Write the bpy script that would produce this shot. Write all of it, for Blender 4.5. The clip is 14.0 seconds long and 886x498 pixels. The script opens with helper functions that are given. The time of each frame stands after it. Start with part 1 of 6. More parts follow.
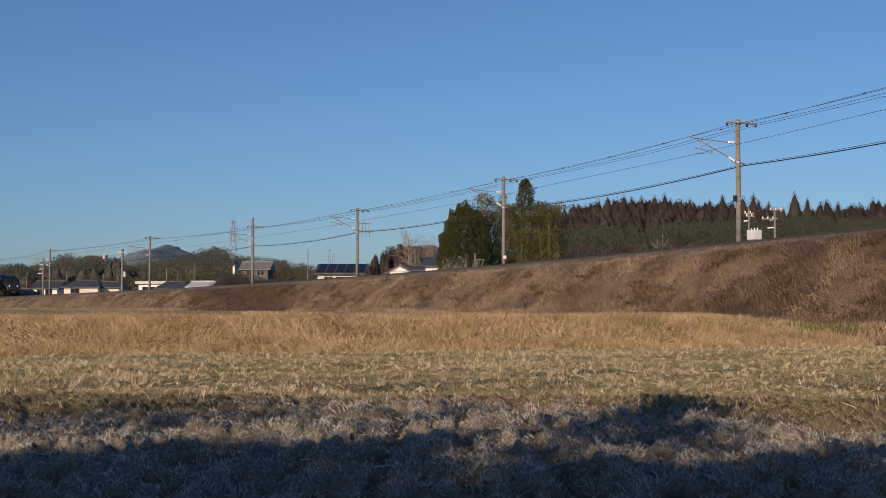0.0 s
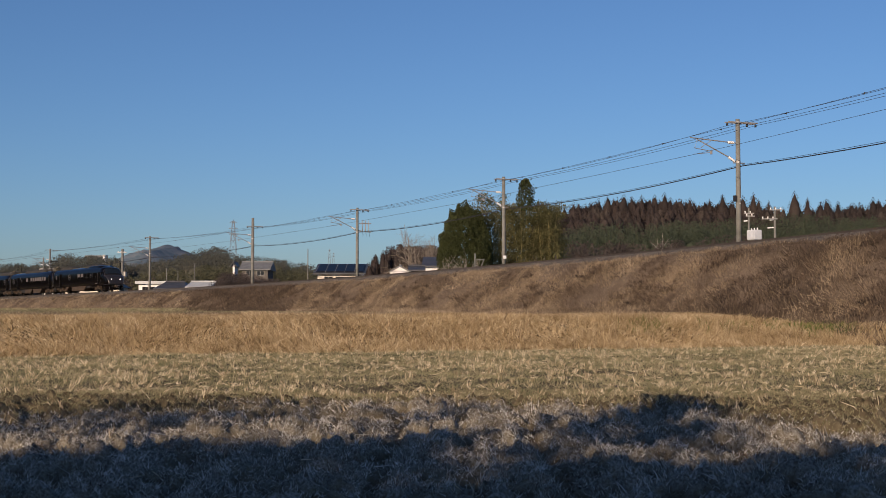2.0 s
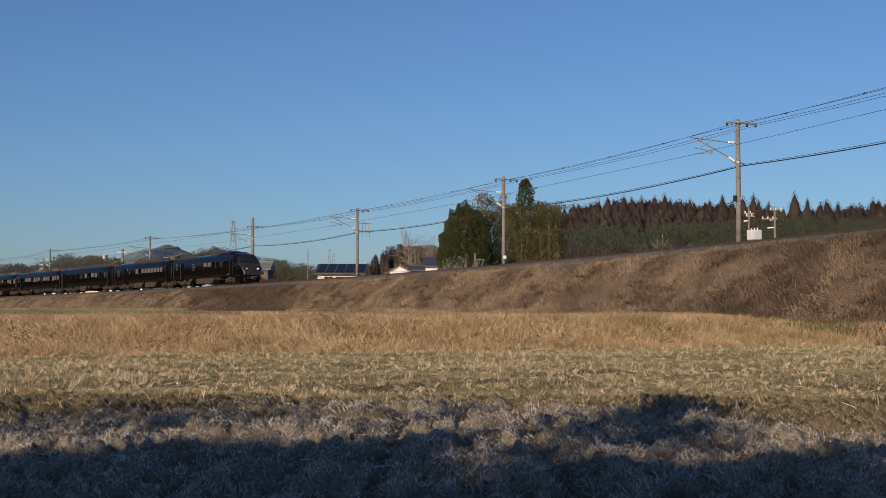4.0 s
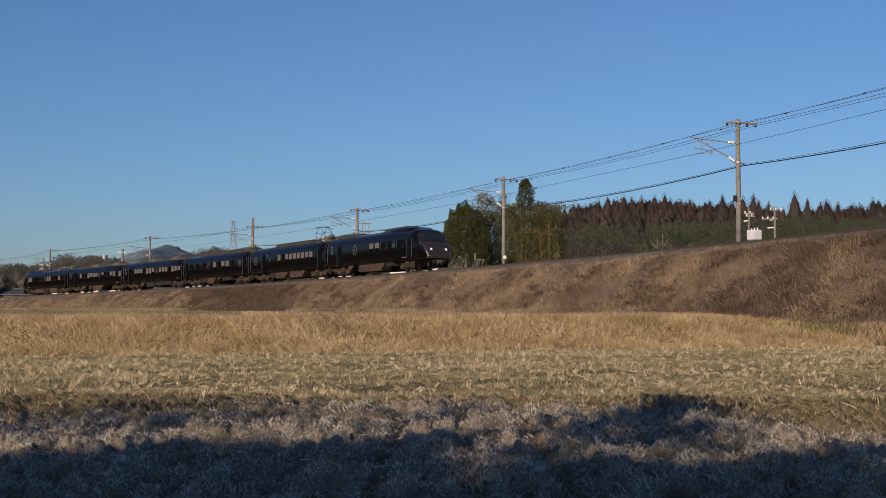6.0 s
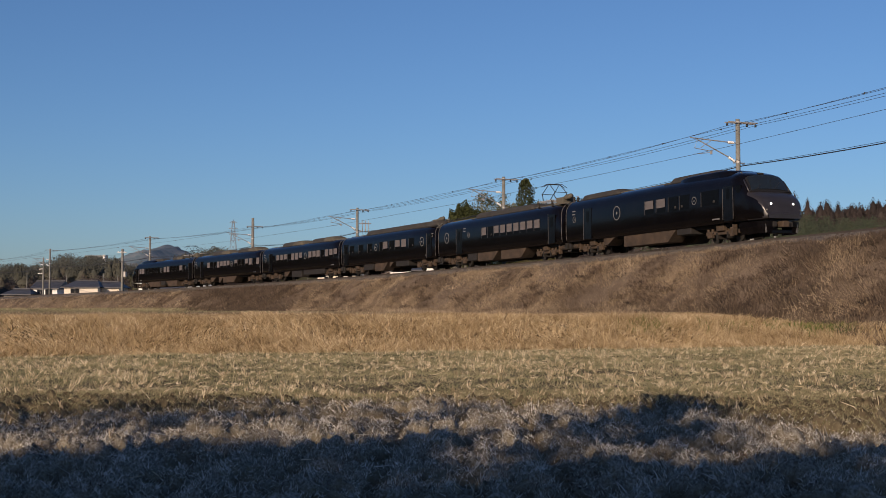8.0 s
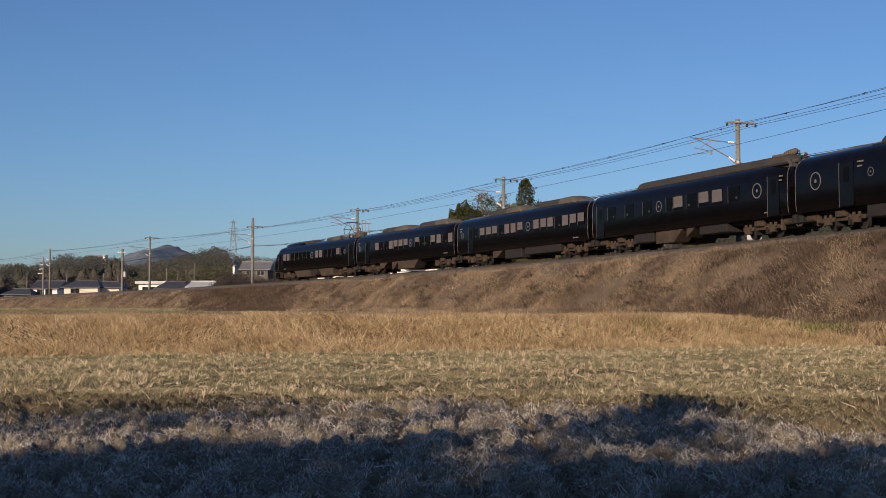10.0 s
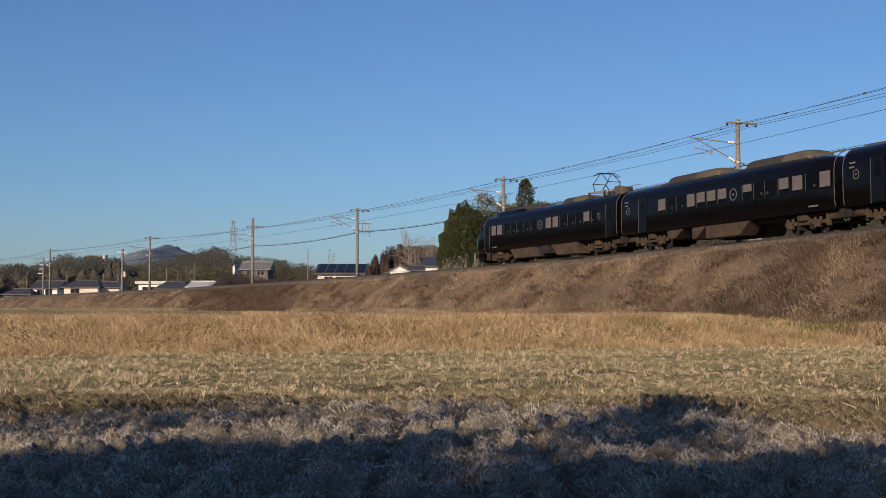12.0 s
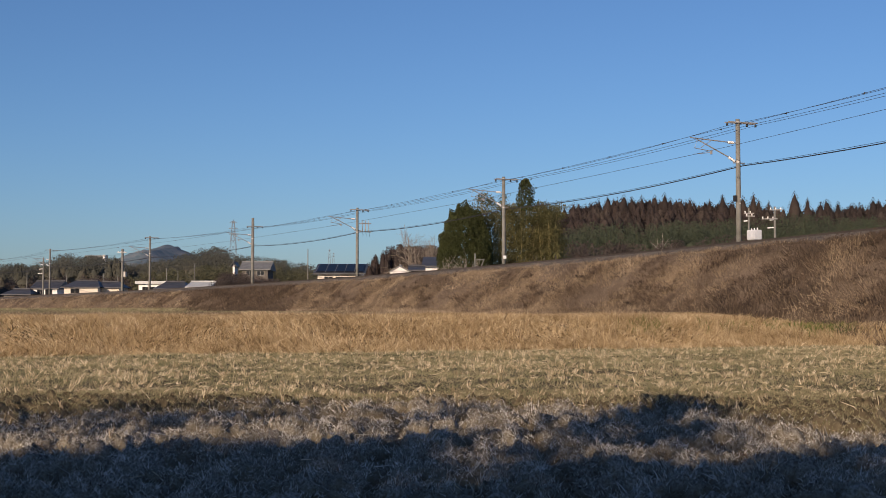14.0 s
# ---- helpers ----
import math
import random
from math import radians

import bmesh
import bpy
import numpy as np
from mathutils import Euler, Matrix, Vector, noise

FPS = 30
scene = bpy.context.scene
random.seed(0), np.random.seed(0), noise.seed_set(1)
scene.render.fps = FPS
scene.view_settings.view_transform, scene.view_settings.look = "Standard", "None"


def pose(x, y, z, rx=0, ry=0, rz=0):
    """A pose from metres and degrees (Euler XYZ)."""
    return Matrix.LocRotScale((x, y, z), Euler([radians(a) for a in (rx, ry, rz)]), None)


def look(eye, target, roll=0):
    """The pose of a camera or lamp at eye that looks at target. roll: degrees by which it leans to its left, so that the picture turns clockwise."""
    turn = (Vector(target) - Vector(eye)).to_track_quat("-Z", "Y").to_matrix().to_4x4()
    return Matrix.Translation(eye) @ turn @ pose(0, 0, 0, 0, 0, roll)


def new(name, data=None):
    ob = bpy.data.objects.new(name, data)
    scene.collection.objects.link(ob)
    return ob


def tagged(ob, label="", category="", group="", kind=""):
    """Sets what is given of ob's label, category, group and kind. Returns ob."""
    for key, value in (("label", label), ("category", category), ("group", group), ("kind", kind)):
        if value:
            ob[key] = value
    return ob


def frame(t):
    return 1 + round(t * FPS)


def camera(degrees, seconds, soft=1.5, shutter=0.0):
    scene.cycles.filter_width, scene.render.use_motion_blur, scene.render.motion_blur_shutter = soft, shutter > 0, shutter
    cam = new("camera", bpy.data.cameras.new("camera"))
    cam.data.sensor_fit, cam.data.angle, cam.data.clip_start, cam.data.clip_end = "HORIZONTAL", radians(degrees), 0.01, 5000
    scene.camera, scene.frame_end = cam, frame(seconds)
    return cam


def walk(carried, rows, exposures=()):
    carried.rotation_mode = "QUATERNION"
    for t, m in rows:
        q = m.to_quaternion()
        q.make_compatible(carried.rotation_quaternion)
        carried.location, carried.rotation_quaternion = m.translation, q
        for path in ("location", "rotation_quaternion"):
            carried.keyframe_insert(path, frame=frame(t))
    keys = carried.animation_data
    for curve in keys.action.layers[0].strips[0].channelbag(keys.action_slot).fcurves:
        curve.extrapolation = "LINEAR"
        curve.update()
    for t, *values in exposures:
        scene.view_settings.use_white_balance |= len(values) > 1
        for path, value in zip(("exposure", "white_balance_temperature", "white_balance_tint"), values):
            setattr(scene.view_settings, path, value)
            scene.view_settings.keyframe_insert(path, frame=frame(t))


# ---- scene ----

# ---- camera: stands still on a low tripod in the field ----
EYE = 1.2
cam = camera(38.51, 14.0, soft=0.5, shutter=0.0)
TILT = 2.671
walk(cam, [(0.0, pose(0, 0, EYE, 90 + TILT, 0, 0)), (14.0, pose(0, 0, EYE, 90 + TILT, 0, 0))],
     [(0.0, -0.05, 6750, 17), (8.0, -0.05, 6750, 17), (10.5, 0.05, 6750, 17), (14.0, 0.06, 6750, 17)])

# ---- daylight: clear cold morning, low sun behind the camera ----
SUN_ELEV = radians(17.0)
SUN_AZ = radians(208.0)          # clockwise from +Y (the way the camera looks)
SUN_DIR = Vector((math.sin(SUN_AZ) * math.cos(SUN_ELEV), math.cos(SUN_AZ) * math.cos(SUN_ELEV), math.sin(SUN_ELEV)))
world = bpy.data.worlds.new("morning_sky")
scene.world = world
world.use_nodes = True
wn, wl = world.node_tree.nodes, world.node_tree.links
sky = wn.new("ShaderNodeTexSky")
sky.sky_type = "NISHITA"
sky.sun_disc = False
sky.sun_elevation = SUN_ELEV
sky.sun_rotation = SUN_AZ
sky.altitude = 100.0
sky.air_density = 1.0
sky.dust_density = 0.6
sky.ozone_density = 6.8
wl.new(sky.outputs[0], wn["Background"].inputs[0])
wn["Background"].inputs[1].default_value = 0.099
sun = new("sun", bpy.data.lights.new("sun", "SUN"))
sun.data.energy = 5.2
sun.data.angle = radians(0.53)
sun.data.color = (1.0, 0.80, 0.58)
sun.matrix_basis = look(SUN_DIR * 50, (0, 0, 0))

# ---- the line of the railway: one long curve, climbing towards the camera ----
CURVE_C = (-409.54, -92.50)
CURVE_R = 453.96                 # centre line of the track
CURVE_A = 0.421146
S_R = 452.49
RAIL_Z = EYE + 3.2
GRADE = 0.00827


STRAIGHT_S = -100.0              # before this the line runs straight


def track_angle(s):
    return CURVE_A - np.maximum(s, STRAIGHT_S) / S_R


def track_xy(s, off=0.0):
    """Plan of the line: s metres along it, off metres outwards from the centre line."""
    a = track_angle(s)
    back = np.minimum(np.asarray(s) - STRAIGHT_S, 0.0)
    return (CURVE_C[0] + (CURVE_R + off) * np.cos(a) + back * np.sin(a), CURVE_C[1] + (CURVE_R + off) * np.sin(a) - back * np.cos(a))


def track(s, off=0.0, z=0.0):
    """A place by the railway: s metres along it, off metres outwards from the centre line, z over the rails."""
    x, y = track_xy(s, off)
    return Vector((float(x), float(y), RAIL_Z + GRADE * s + z))


def sight(x, y, d):
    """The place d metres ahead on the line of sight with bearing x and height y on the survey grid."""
    t = radians(TILT)
    u, v = (x - 784) / 2244.5, (441 - y) / 2244.5
    fy, fz = math.cos(t) - v * math.sin(t), math.sin(t) + v * math.cos(t)
    return Vector((u / fy * d, d, EYE + fz / fy * d))


# ---- materials ----
def nodes_of(name):
    m = bpy.data.materials.new(name)
    m.use_nodes = True
    return m, m.node_tree.nodes, m.node_tree.links


def ramp(n, stops):
    r = n.new("ShaderNodeValToRGB")
    while len(r.color_ramp.elements) < len(stops):
        r.color_ramp.elements.new(0.5)
    for e, (p, c) in zip(r.color_ramp.elements, stops):
        e.position, e.color = p, (*c, 1)
    return r


def surface(name, dark, light, scale=3.0, fine=40.0, rough=0.8, metal=0.0, bump=0.2, grain=0.35, coat=0.0, spec=0.5):
    """A worn surface: large patches between two colours, fine grain, and relief."""
    m, n, l = nodes_of(name)
    b = n["Principled BSDF"]
    co = n.new("ShaderNodeTexCoord")
    big = n.new("ShaderNodeTexNoise")
    big.inputs["Scale"].default_value = scale
    big.inputs["Detail"].default_value = 6
    small = n.new("ShaderNodeTexNoise")
    small.inputs["Scale"].default_value = fine
    small.inputs["Detail"].default_value = 4
    l.new(co.outputs["Object"], big.inputs[0])
    l.new(co.outputs["Object"], small.inputs[0])
    mix = n.new("ShaderNodeMix")
    mix.inputs[0].default_value = grain
    l.new(big.outputs[0], mix.inputs[2])
    l.new(small.outputs[0], mix.inputs[3])
    r = ramp(n, [(0.34, dark), (0.66, light)])
    l.new(mix.outputs[0], r.inputs[0])
    l.new(r.outputs[0], b.inputs["Base Color"])
    b.inputs["Roughness"].default_value = rough
    b.inputs["Metallic"].default_value = metal
    b.inputs["Coat Weight"].default_value = coat
    b.inputs["Specular IOR Level"].default_value = spec
    if bump:
        bp = n.new("ShaderNodeBump")
        bp.inputs["Strength"].default_value = bump
        bp.inputs["Distance"].default_value = 0.02
        l.new(mix.outputs[0], bp.inputs["Height"])
        l.new(bp.outputs[0], b.inputs["Normal"])
    return m


def foliage(name, stops, patch=0.25, patch_mix=0.5, rough=0.85, thin=0.25):
    """Blades or leaves: a colour of its own for each, drifting in patches over the ground, thin enough to let light through."""
    m, n, l = nodes_of(name)
    b = n["Principled BSDF"]
    geo = n.new("ShaderNodeNewGeometry")
    no = n.new("ShaderNodeTexNoise")
    no.inputs["Scale"].default_value = patch
    no.inputs["Detail"].default_value = 5
    no.inputs["Roughness"].default_value = 0.65
    l.new(geo.outputs["Position"], no.inputs[0])
    st = n.new("ShaderNodeMapRange")
    st.inputs[1].default_value, st.inputs[2].default_value = 0.3, 0.7
    l.new(no.outputs[0], st.inputs[0])
    mix = n.new("ShaderNodeMix")
    mix.inputs[0].default_value = patch_mix
    l.new(geo.outputs["Random Per Island"], mix.inputs[2])
    l.new(st.outputs[0], mix.inputs[3])
    r = ramp(n, stops)
    l.new(mix.outputs[0], r.inputs[0])
    l.new(r.outputs[0], b.inputs["Base Color"])
    b.inputs["Roughness"].default_value = rough
    b.inputs["Specular IOR Level"].default_value = 0.2
    if thin:
        t = n.new("ShaderNodeBsdfTranslucent")
        l.new(r.outputs[0], t.inputs[0])
        ms = n.new("ShaderNodeMixShader")
        ms.inputs[0].default_value = thin
        l.new(b.outputs[0], ms.inputs[1])
        l.new(t.outputs[0], ms.inputs[2])
        l.new(ms.outputs[0], n["Material Output"].inputs[0])
    return m


def plain(name, color, rough=0.5, metal=0.0, coat=0.0, emit=0.0, spec=0.5):
    m, n, l = nodes_of(name)
    b = n["Principled BSDF"]
    b.inputs["Base Color"].default_value = (*color, 1)
    b.inputs["Roughness"].default_value = rough
    b.inputs["Metallic"].default_value = metal
    b.inputs["Coat Weight"].default_value = coat
    b.inputs["Specular IOR Level"].default_value = spec
    if emit:
        b.inputs["Emission Color"].default_value = (*color, 1)
        b.inputs["Emission Strength"].default_value = emit
    return m


EARTH = surface("dry_bank_earth", (0.066, 0.049, 0.036), (0.205, 0.158, 0.112), 0.45, 7, 0.95, bump=0.6, grain=0.45, spec=0.1)
BALLAST = surface("track_ballast", (0.05, 0.045, 0.039), (0.21, 0.187, 0.16), 1.2, 9, 0.95, bump=0.9, grain=0.6, spec=0.1)
RAIL_STEEL = surface("rail_steel", (0.05, 0.042, 0.037), (0.1, 0.083, 0.07), 2, 30, 0.6, 0.3)
CONCRETE = surface("weathered_concrete", (0.105, 0.106, 0.096), (0.215, 0.216, 0.198), 1.6, 24, 0.9, bump=0.2)
GALVANISED = surface("galvanised_steel", (0.28, 0.27, 0.26), (0.45, 0.44, 0.42), 6, 60, 0.5, 0.4, bump=0.05)
PORCELAIN = plain("white_porcelain", (0.85, 0.85, 0.84), 0.25, coat=0.5)
CABLE = plain("black_cable", (0.02, 0.02, 0.022), 0.5)
COPPER = plain("dull_wire", (0.06, 0.055, 0.055), 0.5, 0.5)
GOLD_GRASS = foliage("golden_dry_grass", [(0.1, (0.14, 0.095, 0.052)), (0.35, (0.34, 0.248, 0.135)), (0.65, (0.545, 0.42, 0.25)), (0.95, (0.85, 0.73, 0.51))], 0.7, 0.3)
STRAW = foliage("rice_straw", [(0.1, (0.2, 0.15, 0.09)), (0.5, (0.46, 0.38, 0.245)), (0.9, (0.8, 0.71, 0.53))], 0.5, 0.25)
TURF = foliage("short_field_grass", [(0.15, (0.106, 0.11, 0.058)), (0.42, (0.212, 0.204, 0.117)), (0.68, (0.315, 0.284, 0.173)), (0.95, (0.47, 0.415, 0.28))], 0.6, 0.45)
FROSTED = foliage("frosted_grass", [(0.2, (0.12, 0.092, 0.068)), (0.4, (0.245, 0.226, 0.18)), (0.58, (0.47, 0.46, 0.42)), (0.88, (0.77, 0.762, 0.725))], 2.6, 0.5)
BANK_GRASS = foliage("dry_bank_weeds", [(0.22, (0.04, 0.027, 0.021)), (0.4, (0.155, 0.115, 0.079)), (0.56, (0.3, 0.234, 0.16)), (0.82, (0.48, 0.39, 0.272))], 0.26, 0.66)
FRESH = foliage("fresh_grass_blade", [(0.15, (0.07, 0.1, 0.03)), (0.5, (0.13, 0.16, 0.05)), (0.9, (0.24, 0.25, 0.09))], 2.0, 0.4)
DEAD_GRASS = foliage("brown_dead_grass", [(0.15, (0.035, 0.023, 0.016)), (0.5, (0.1, 0.07, 0.046)), (0.9, (0.23, 0.175, 0.118))], 3.0, 0.45)
WEEDS = foliage("dead_weeds", [(0.15, (0.04, 0.03, 0.024)), (0.5, (0.085, 0.064, 0.048)), (0.9, (0.165, 0.124, 0.09))], 0.6, 0.5)


# ---- mesh helpers ----
def link(name, mesh, material=None, parent=None, label=""):
    ob = new(name, mesh)
    if material:
        mesh.materials.append(material)
    if parent:
        ob.parent = parent
    return tagged(ob, label=label)


def part(name, bm, material, parent, label="", smooth=False):
    """Links a bmesh as one mesh object under a thing or a part."""
    me = bpy.data.meshes.new(name)
    for f in bm.faces:
        f.smooth = smooth
    bm.to_mesh(me)
    bm.free()
    return link(name, me, material, parent, label)


def thing(name, label, category, m=None, group="", kind=""):
    ob = new(name)
    ob.empty_display_size = 0.3
    if m is not None:
        ob.matrix_basis = m
    return tagged(ob, label, category, group, kind)


def box(x0, x1, y0, y1, z0, z1, bevel=0.0, bm=None):
    bm = bm or bmesh.new()
    vs = [bm.verts.new((x, y, z)) for x in (x0, x1) for y in (y0, y1) for z in (z0, z1)]
    fs = [bm.faces.new([vs[i] for i in q]) for q in ((0, 1, 3, 2), (4, 6, 7, 5), (0, 4, 5, 1), (2, 3, 7, 6), (0, 2, 6, 4), (1, 5, 7, 3))]
    if bevel:
        es = list({e for f in fs for e in f.edges})
        bmesh.ops.bevel(bm, geom=es, offset=bevel, segments=2, affect="EDGES", profile=0.6)
    return bm


def tube(a, b, r0, r1=None, sides=8, bm=None):
    """A tapered round bar from a to b."""
    bm = bm or bmesh.new()
    r1 = r0 if r1 is None else r1
    a, b = Vector(a), Vector(b)
    d = (b - a).normalized()
    u = d.orthogonal().normalized()
    v = d.cross(u)
    rings = []
    for p, r in ((a, r0), (b, r1)):
        rings.append([bm.verts.new(p + (u * math.cos(k * math.tau / sides) + v * math.sin(k * math.tau / sides)) * r) for k in range(sides)])
    for k in range(sides):
        f = bm.faces.new((rings[0][k], rings[0][(k + 1) % sides], rings[1][(k + 1) % sides], rings[1][k]))
        f.smooth = True
    bm.faces.new(rings[0][::-1])
    bm.faces.new(rings[1])
    return bm


def fast_mesh(name, verts, tris):
    """A mesh from arrays of places and of triangles."""
    me = bpy.data.meshes.new(name)
    verts = np.asarray(verts, dtype=np.float32).reshape(-1, 3)
    tris = np.asarray(tris, dtype=np.int32).reshape(-1, 3)
    me.vertices.add(len(verts))
    me.vertices.foreach_set("co", verts.ravel())
    me.loops.add(tris.size)
    me.loops.foreach_set("vertex_index", tris.ravel())
    me.polygons.add(len(tris))
    me.polygons.foreach_set("loop_start", np.arange(0, tris.size, 3, dtype=np.int32))
    me.polygons.foreach_set("loop_total", np.full(len(tris), 3, dtype=np.int32))
    me.update(calc_edges=True)
    me.validate()
    return me


def blade_arrays(base, height, lean, width, rng, curl=0.5, simple=False):
    """Curved blades, two joints each: 5 corners, 3 triangles. lean: sideways reach of the tip, in x and y."""
    n = len(base)
    # the broad side lies across the blade, turned a little at random
    w = np.stack([height, rng.normal(0, 0.5, n) * (np.abs(height) + np.abs(lean[:, 0])), -lean[:, 0]], 1)
    w = w / (np.linalg.norm(w, axis=1)[:, None] + 1e-9) * (width / 2)[:, None]
    if simple:
        v = np.stack([base - w, base + w, base + np.stack([lean[:, 0], lean[:, 1], height], 1)], 1)
        return v.reshape(-1, 3), np.arange(n * 3).reshape(-1, 3)
    up = np.stack([lean[:, 0] * curl * 0.6, lean[:, 1] * curl * 0.6, height * 0.6], 1)
    tip = np.stack([lean[:, 0], lean[:, 1], height], 1)
    v = np.stack([base - w, base + w, base + up - w * 0.8, base + up + w * 0.8, base + tip], 1)
    i = (np.arange(n) * 5)[:, None]
    t = np.concatenate([i + np.array([[0, 1, 3]]), i + np.array([[0, 3, 2]]), i + np.array([[2, 3, 4]])], 1)
    return v.reshape(-1, 3), t.reshape(-1, 3)


def card_arrays(c, size, rng, slim=0.6, droop=0.0):
    """Small leaf clumps: a crooked diamond each, turned any way."""
    n = len(c)
    a = rng.normal(0, 1, (n, 3))
    a[:, 2] -= droop
    a /= np.linalg.norm(a, axis=1)[:, None]
    b = np.cross(a, rng.normal(0, 1, (n, 3)))
    b /= np.linalg.norm(b, axis=1)[:, None] + 1e-9
    s = size * rng.uniform(0.6, 1.3, n)
    a, b = a * s[:, None], b * (s * slim)[:, None]
    k = rng.uniform(-0.35, 0.35, n)[:, None]
    v = np.stack([c - a, c + b + a * k, c + a, c - b + a * k], 1).reshape(-1, 3)
    i = (np.arange(n) * 4)[:, None]
    t = np.concatenate([i + np.array([[0, 1, 2]]), i + np.array([[0, 2, 3]])], 1).reshape(-1, 3)
    return v, t


def tuft_arrays(c, size, rng, droop=0.0):
    """Leaf tufts too small to show a shape: one crooked triangle each."""
    n = len(c)
    a = rng.normal(0, 1, (n, 3))
    a[:, 2] -= droop
    a /= np.linalg.norm(a, axis=1)[:, None]
    b = np.cross(a, rng.normal(0, 1, (n, 3)))
    b /= np.linalg.norm(b, axis=1)[:, None] + 1e-9
    s = (size * rng.uniform(0.6, 1.4, n))[:, None]
    v = np.stack([c - a * s, c + a * s * 0.5 + b * s * 0.7, c + a * s * 0.6 - b * s * 0.6], 1).reshape(-1, 3)
    return v, np.arange(n * 3).reshape(-1, 3)


def join_arrays(parts):
    vs, ts, k = [], [], 0
    for v, t in parts:
        vs.append(v)
        ts.append(t + k)
        k += len(v)
    return np.concatenate(vs), np.concatenate(ts)


def stuff(name, arrays, material, label, category):
    return tagged(link(name, fast_mesh(name, *arrays), material), label, category, kind="stuff")


def smooth01(x):
    x = np.clip(x, 0, 1)
    return x * x * (3 - 2 * x)


def wobble(x, y, f, seed=0.0):
    """Cheap smooth unevenness between -1 and 1."""
    return (np.sin(x * f + 1.3 * np.sin(y * f * 0.7 + seed) + seed) + np.sin(y * f * 1.1 + 1.7 * np.sin(x * f * 0.6 + seed * 2) + 2 * seed)
            + 0.5 * np.sin((x + y) * f * 2.3 + seed * 3)) / 2.5


# ---- the lie of the land ----
def bank_across(x, y):
    """Metres behind the foot of the grassy step between the field and the terrace."""
    return (y - 35.3 - 0.38 * x) * 0.935


NEAR_X, NEAR_Y = 6.8, (6.8, 18.0)


def lumps(x, y):
    """Tufted clods of the frosted ground: above 0 on their backs, below 0 in the hollows between them."""
    return 0.45 * wobble(x, y, 9.5, 2.9) + 0.6 * wobble(x, y * 1.3, 21, 1.1) + 0.2 * wobble(x, y, 43, 0.3)


def ground_height(x, y):
    x, y = np.asarray(x, float), np.asarray(y, float)
    w = bank_across(x, y)
    top = 0.93 - 0.42 * smooth01((x - 8.5) / 4.5) - 0.25 * smooth01((x - 14) / 20)
    z = top * smooth01(w / (3.6 - 1.0 * smooth01((x - 8) / 6)))
    near = np.clip(1 - np.abs(y - 18) / 30, 0, 1)
    z = z + near * (0.05 * wobble(x, y, 0.9) + 0.025 * wobble(x, y, 2.7, 1.7))
    # frost-heaved clods close by
    patch = smooth01((y - NEAR_Y[0]) / 0.4) * smooth01((NEAR_Y[1] - y) / 3.5) * smooth01((NEAR_X - np.abs(x)) / 0.4)
    z = z + patch * (0.05 * wobble(x, y, 5.2, 0.9) + 0.16 * np.clip(lumps(x, y) + 0.3, 0, 1.1))
    back = smooth01((y - 260) / 150)
    # beyond the railway the land lies a little higher
    away = np.hypot(x - CURVE_C[0], y - CURVE_C[1]) - CURVE_R
    z = z + 1.2 * smooth01((away - 9) / 8) * smooth01((y + 60) / 60)
    # wooded hills behind the railway
    z = z + 19 * smooth01((y - 270) / 170) * smooth01((x - 15) / 50)
    z = z + 12 * smooth01((y - 420) / 130) * np.exp(-((x + 85) / 45) ** 2)
    z = z + 9 * smooth01((y - 480) / 160) * np.exp(-((x + 200) / 75) ** 2)
    z = z + 4 * smooth01((y - 420) / 160) * np.exp(-((x + 140) / 60) ** 2)
    z = z + back * 1.5 * wobble(x, y, 0.02, 0.4)
    # the far mountain and the ridges round it
    far = smooth01((y - 1500) / 900)
    z = z + far * (30 + 8 * wobble(x, y, 0.006, 2.2) + 4 * wobble(x, y, 0.021, 0.9))
    z = z + 114 * np.exp(-np.abs((x + 641) / np.where(x < -641, 190, 150)) ** 1.45 - ((y - 2900) / 420) ** 2)
    z = z + (2.0 * wobble(x, y, 0.045, 0.5) + 3.5 * wobble(x, y, 0.11, 1.5) + 3.0 * wobble(x, y, 0.35, 2.5)) * smooth01((y - 2300) / 300) * np.exp(-((x + 700) / 300) ** 2)
    return z


def frost_amount(x, y):
    """Frost is left on the ground that the sun has not reached this morning."""
    edge = 14.3 - 1.2 * smooth01((x - 1.8) / 2.0) + 1.3 * wobble(x, y, 0.8, 0.6) + 0.9 * wobble(x, y, 2.1, 1.9)
    return np.clip((edge - y) / 1.6, 0, 1)


def grid_sheet(xs, ys, height):
    gx, gy = np.meshgrid(xs, ys)
    v = np.stack([gx, gy, height(gx, gy)], -1).reshape(-1, 3)
    nx = len(xs)
    i = (np.arange(len(ys) - 1)[:, None] * nx + np.arange(nx - 1)[None, :]).ravel()
    t = np.concatenate([np.stack([i, i + 1, i + nx + 1], 1), np.stack([i, i + nx + 1, i + nx], 1)])
    return v, t


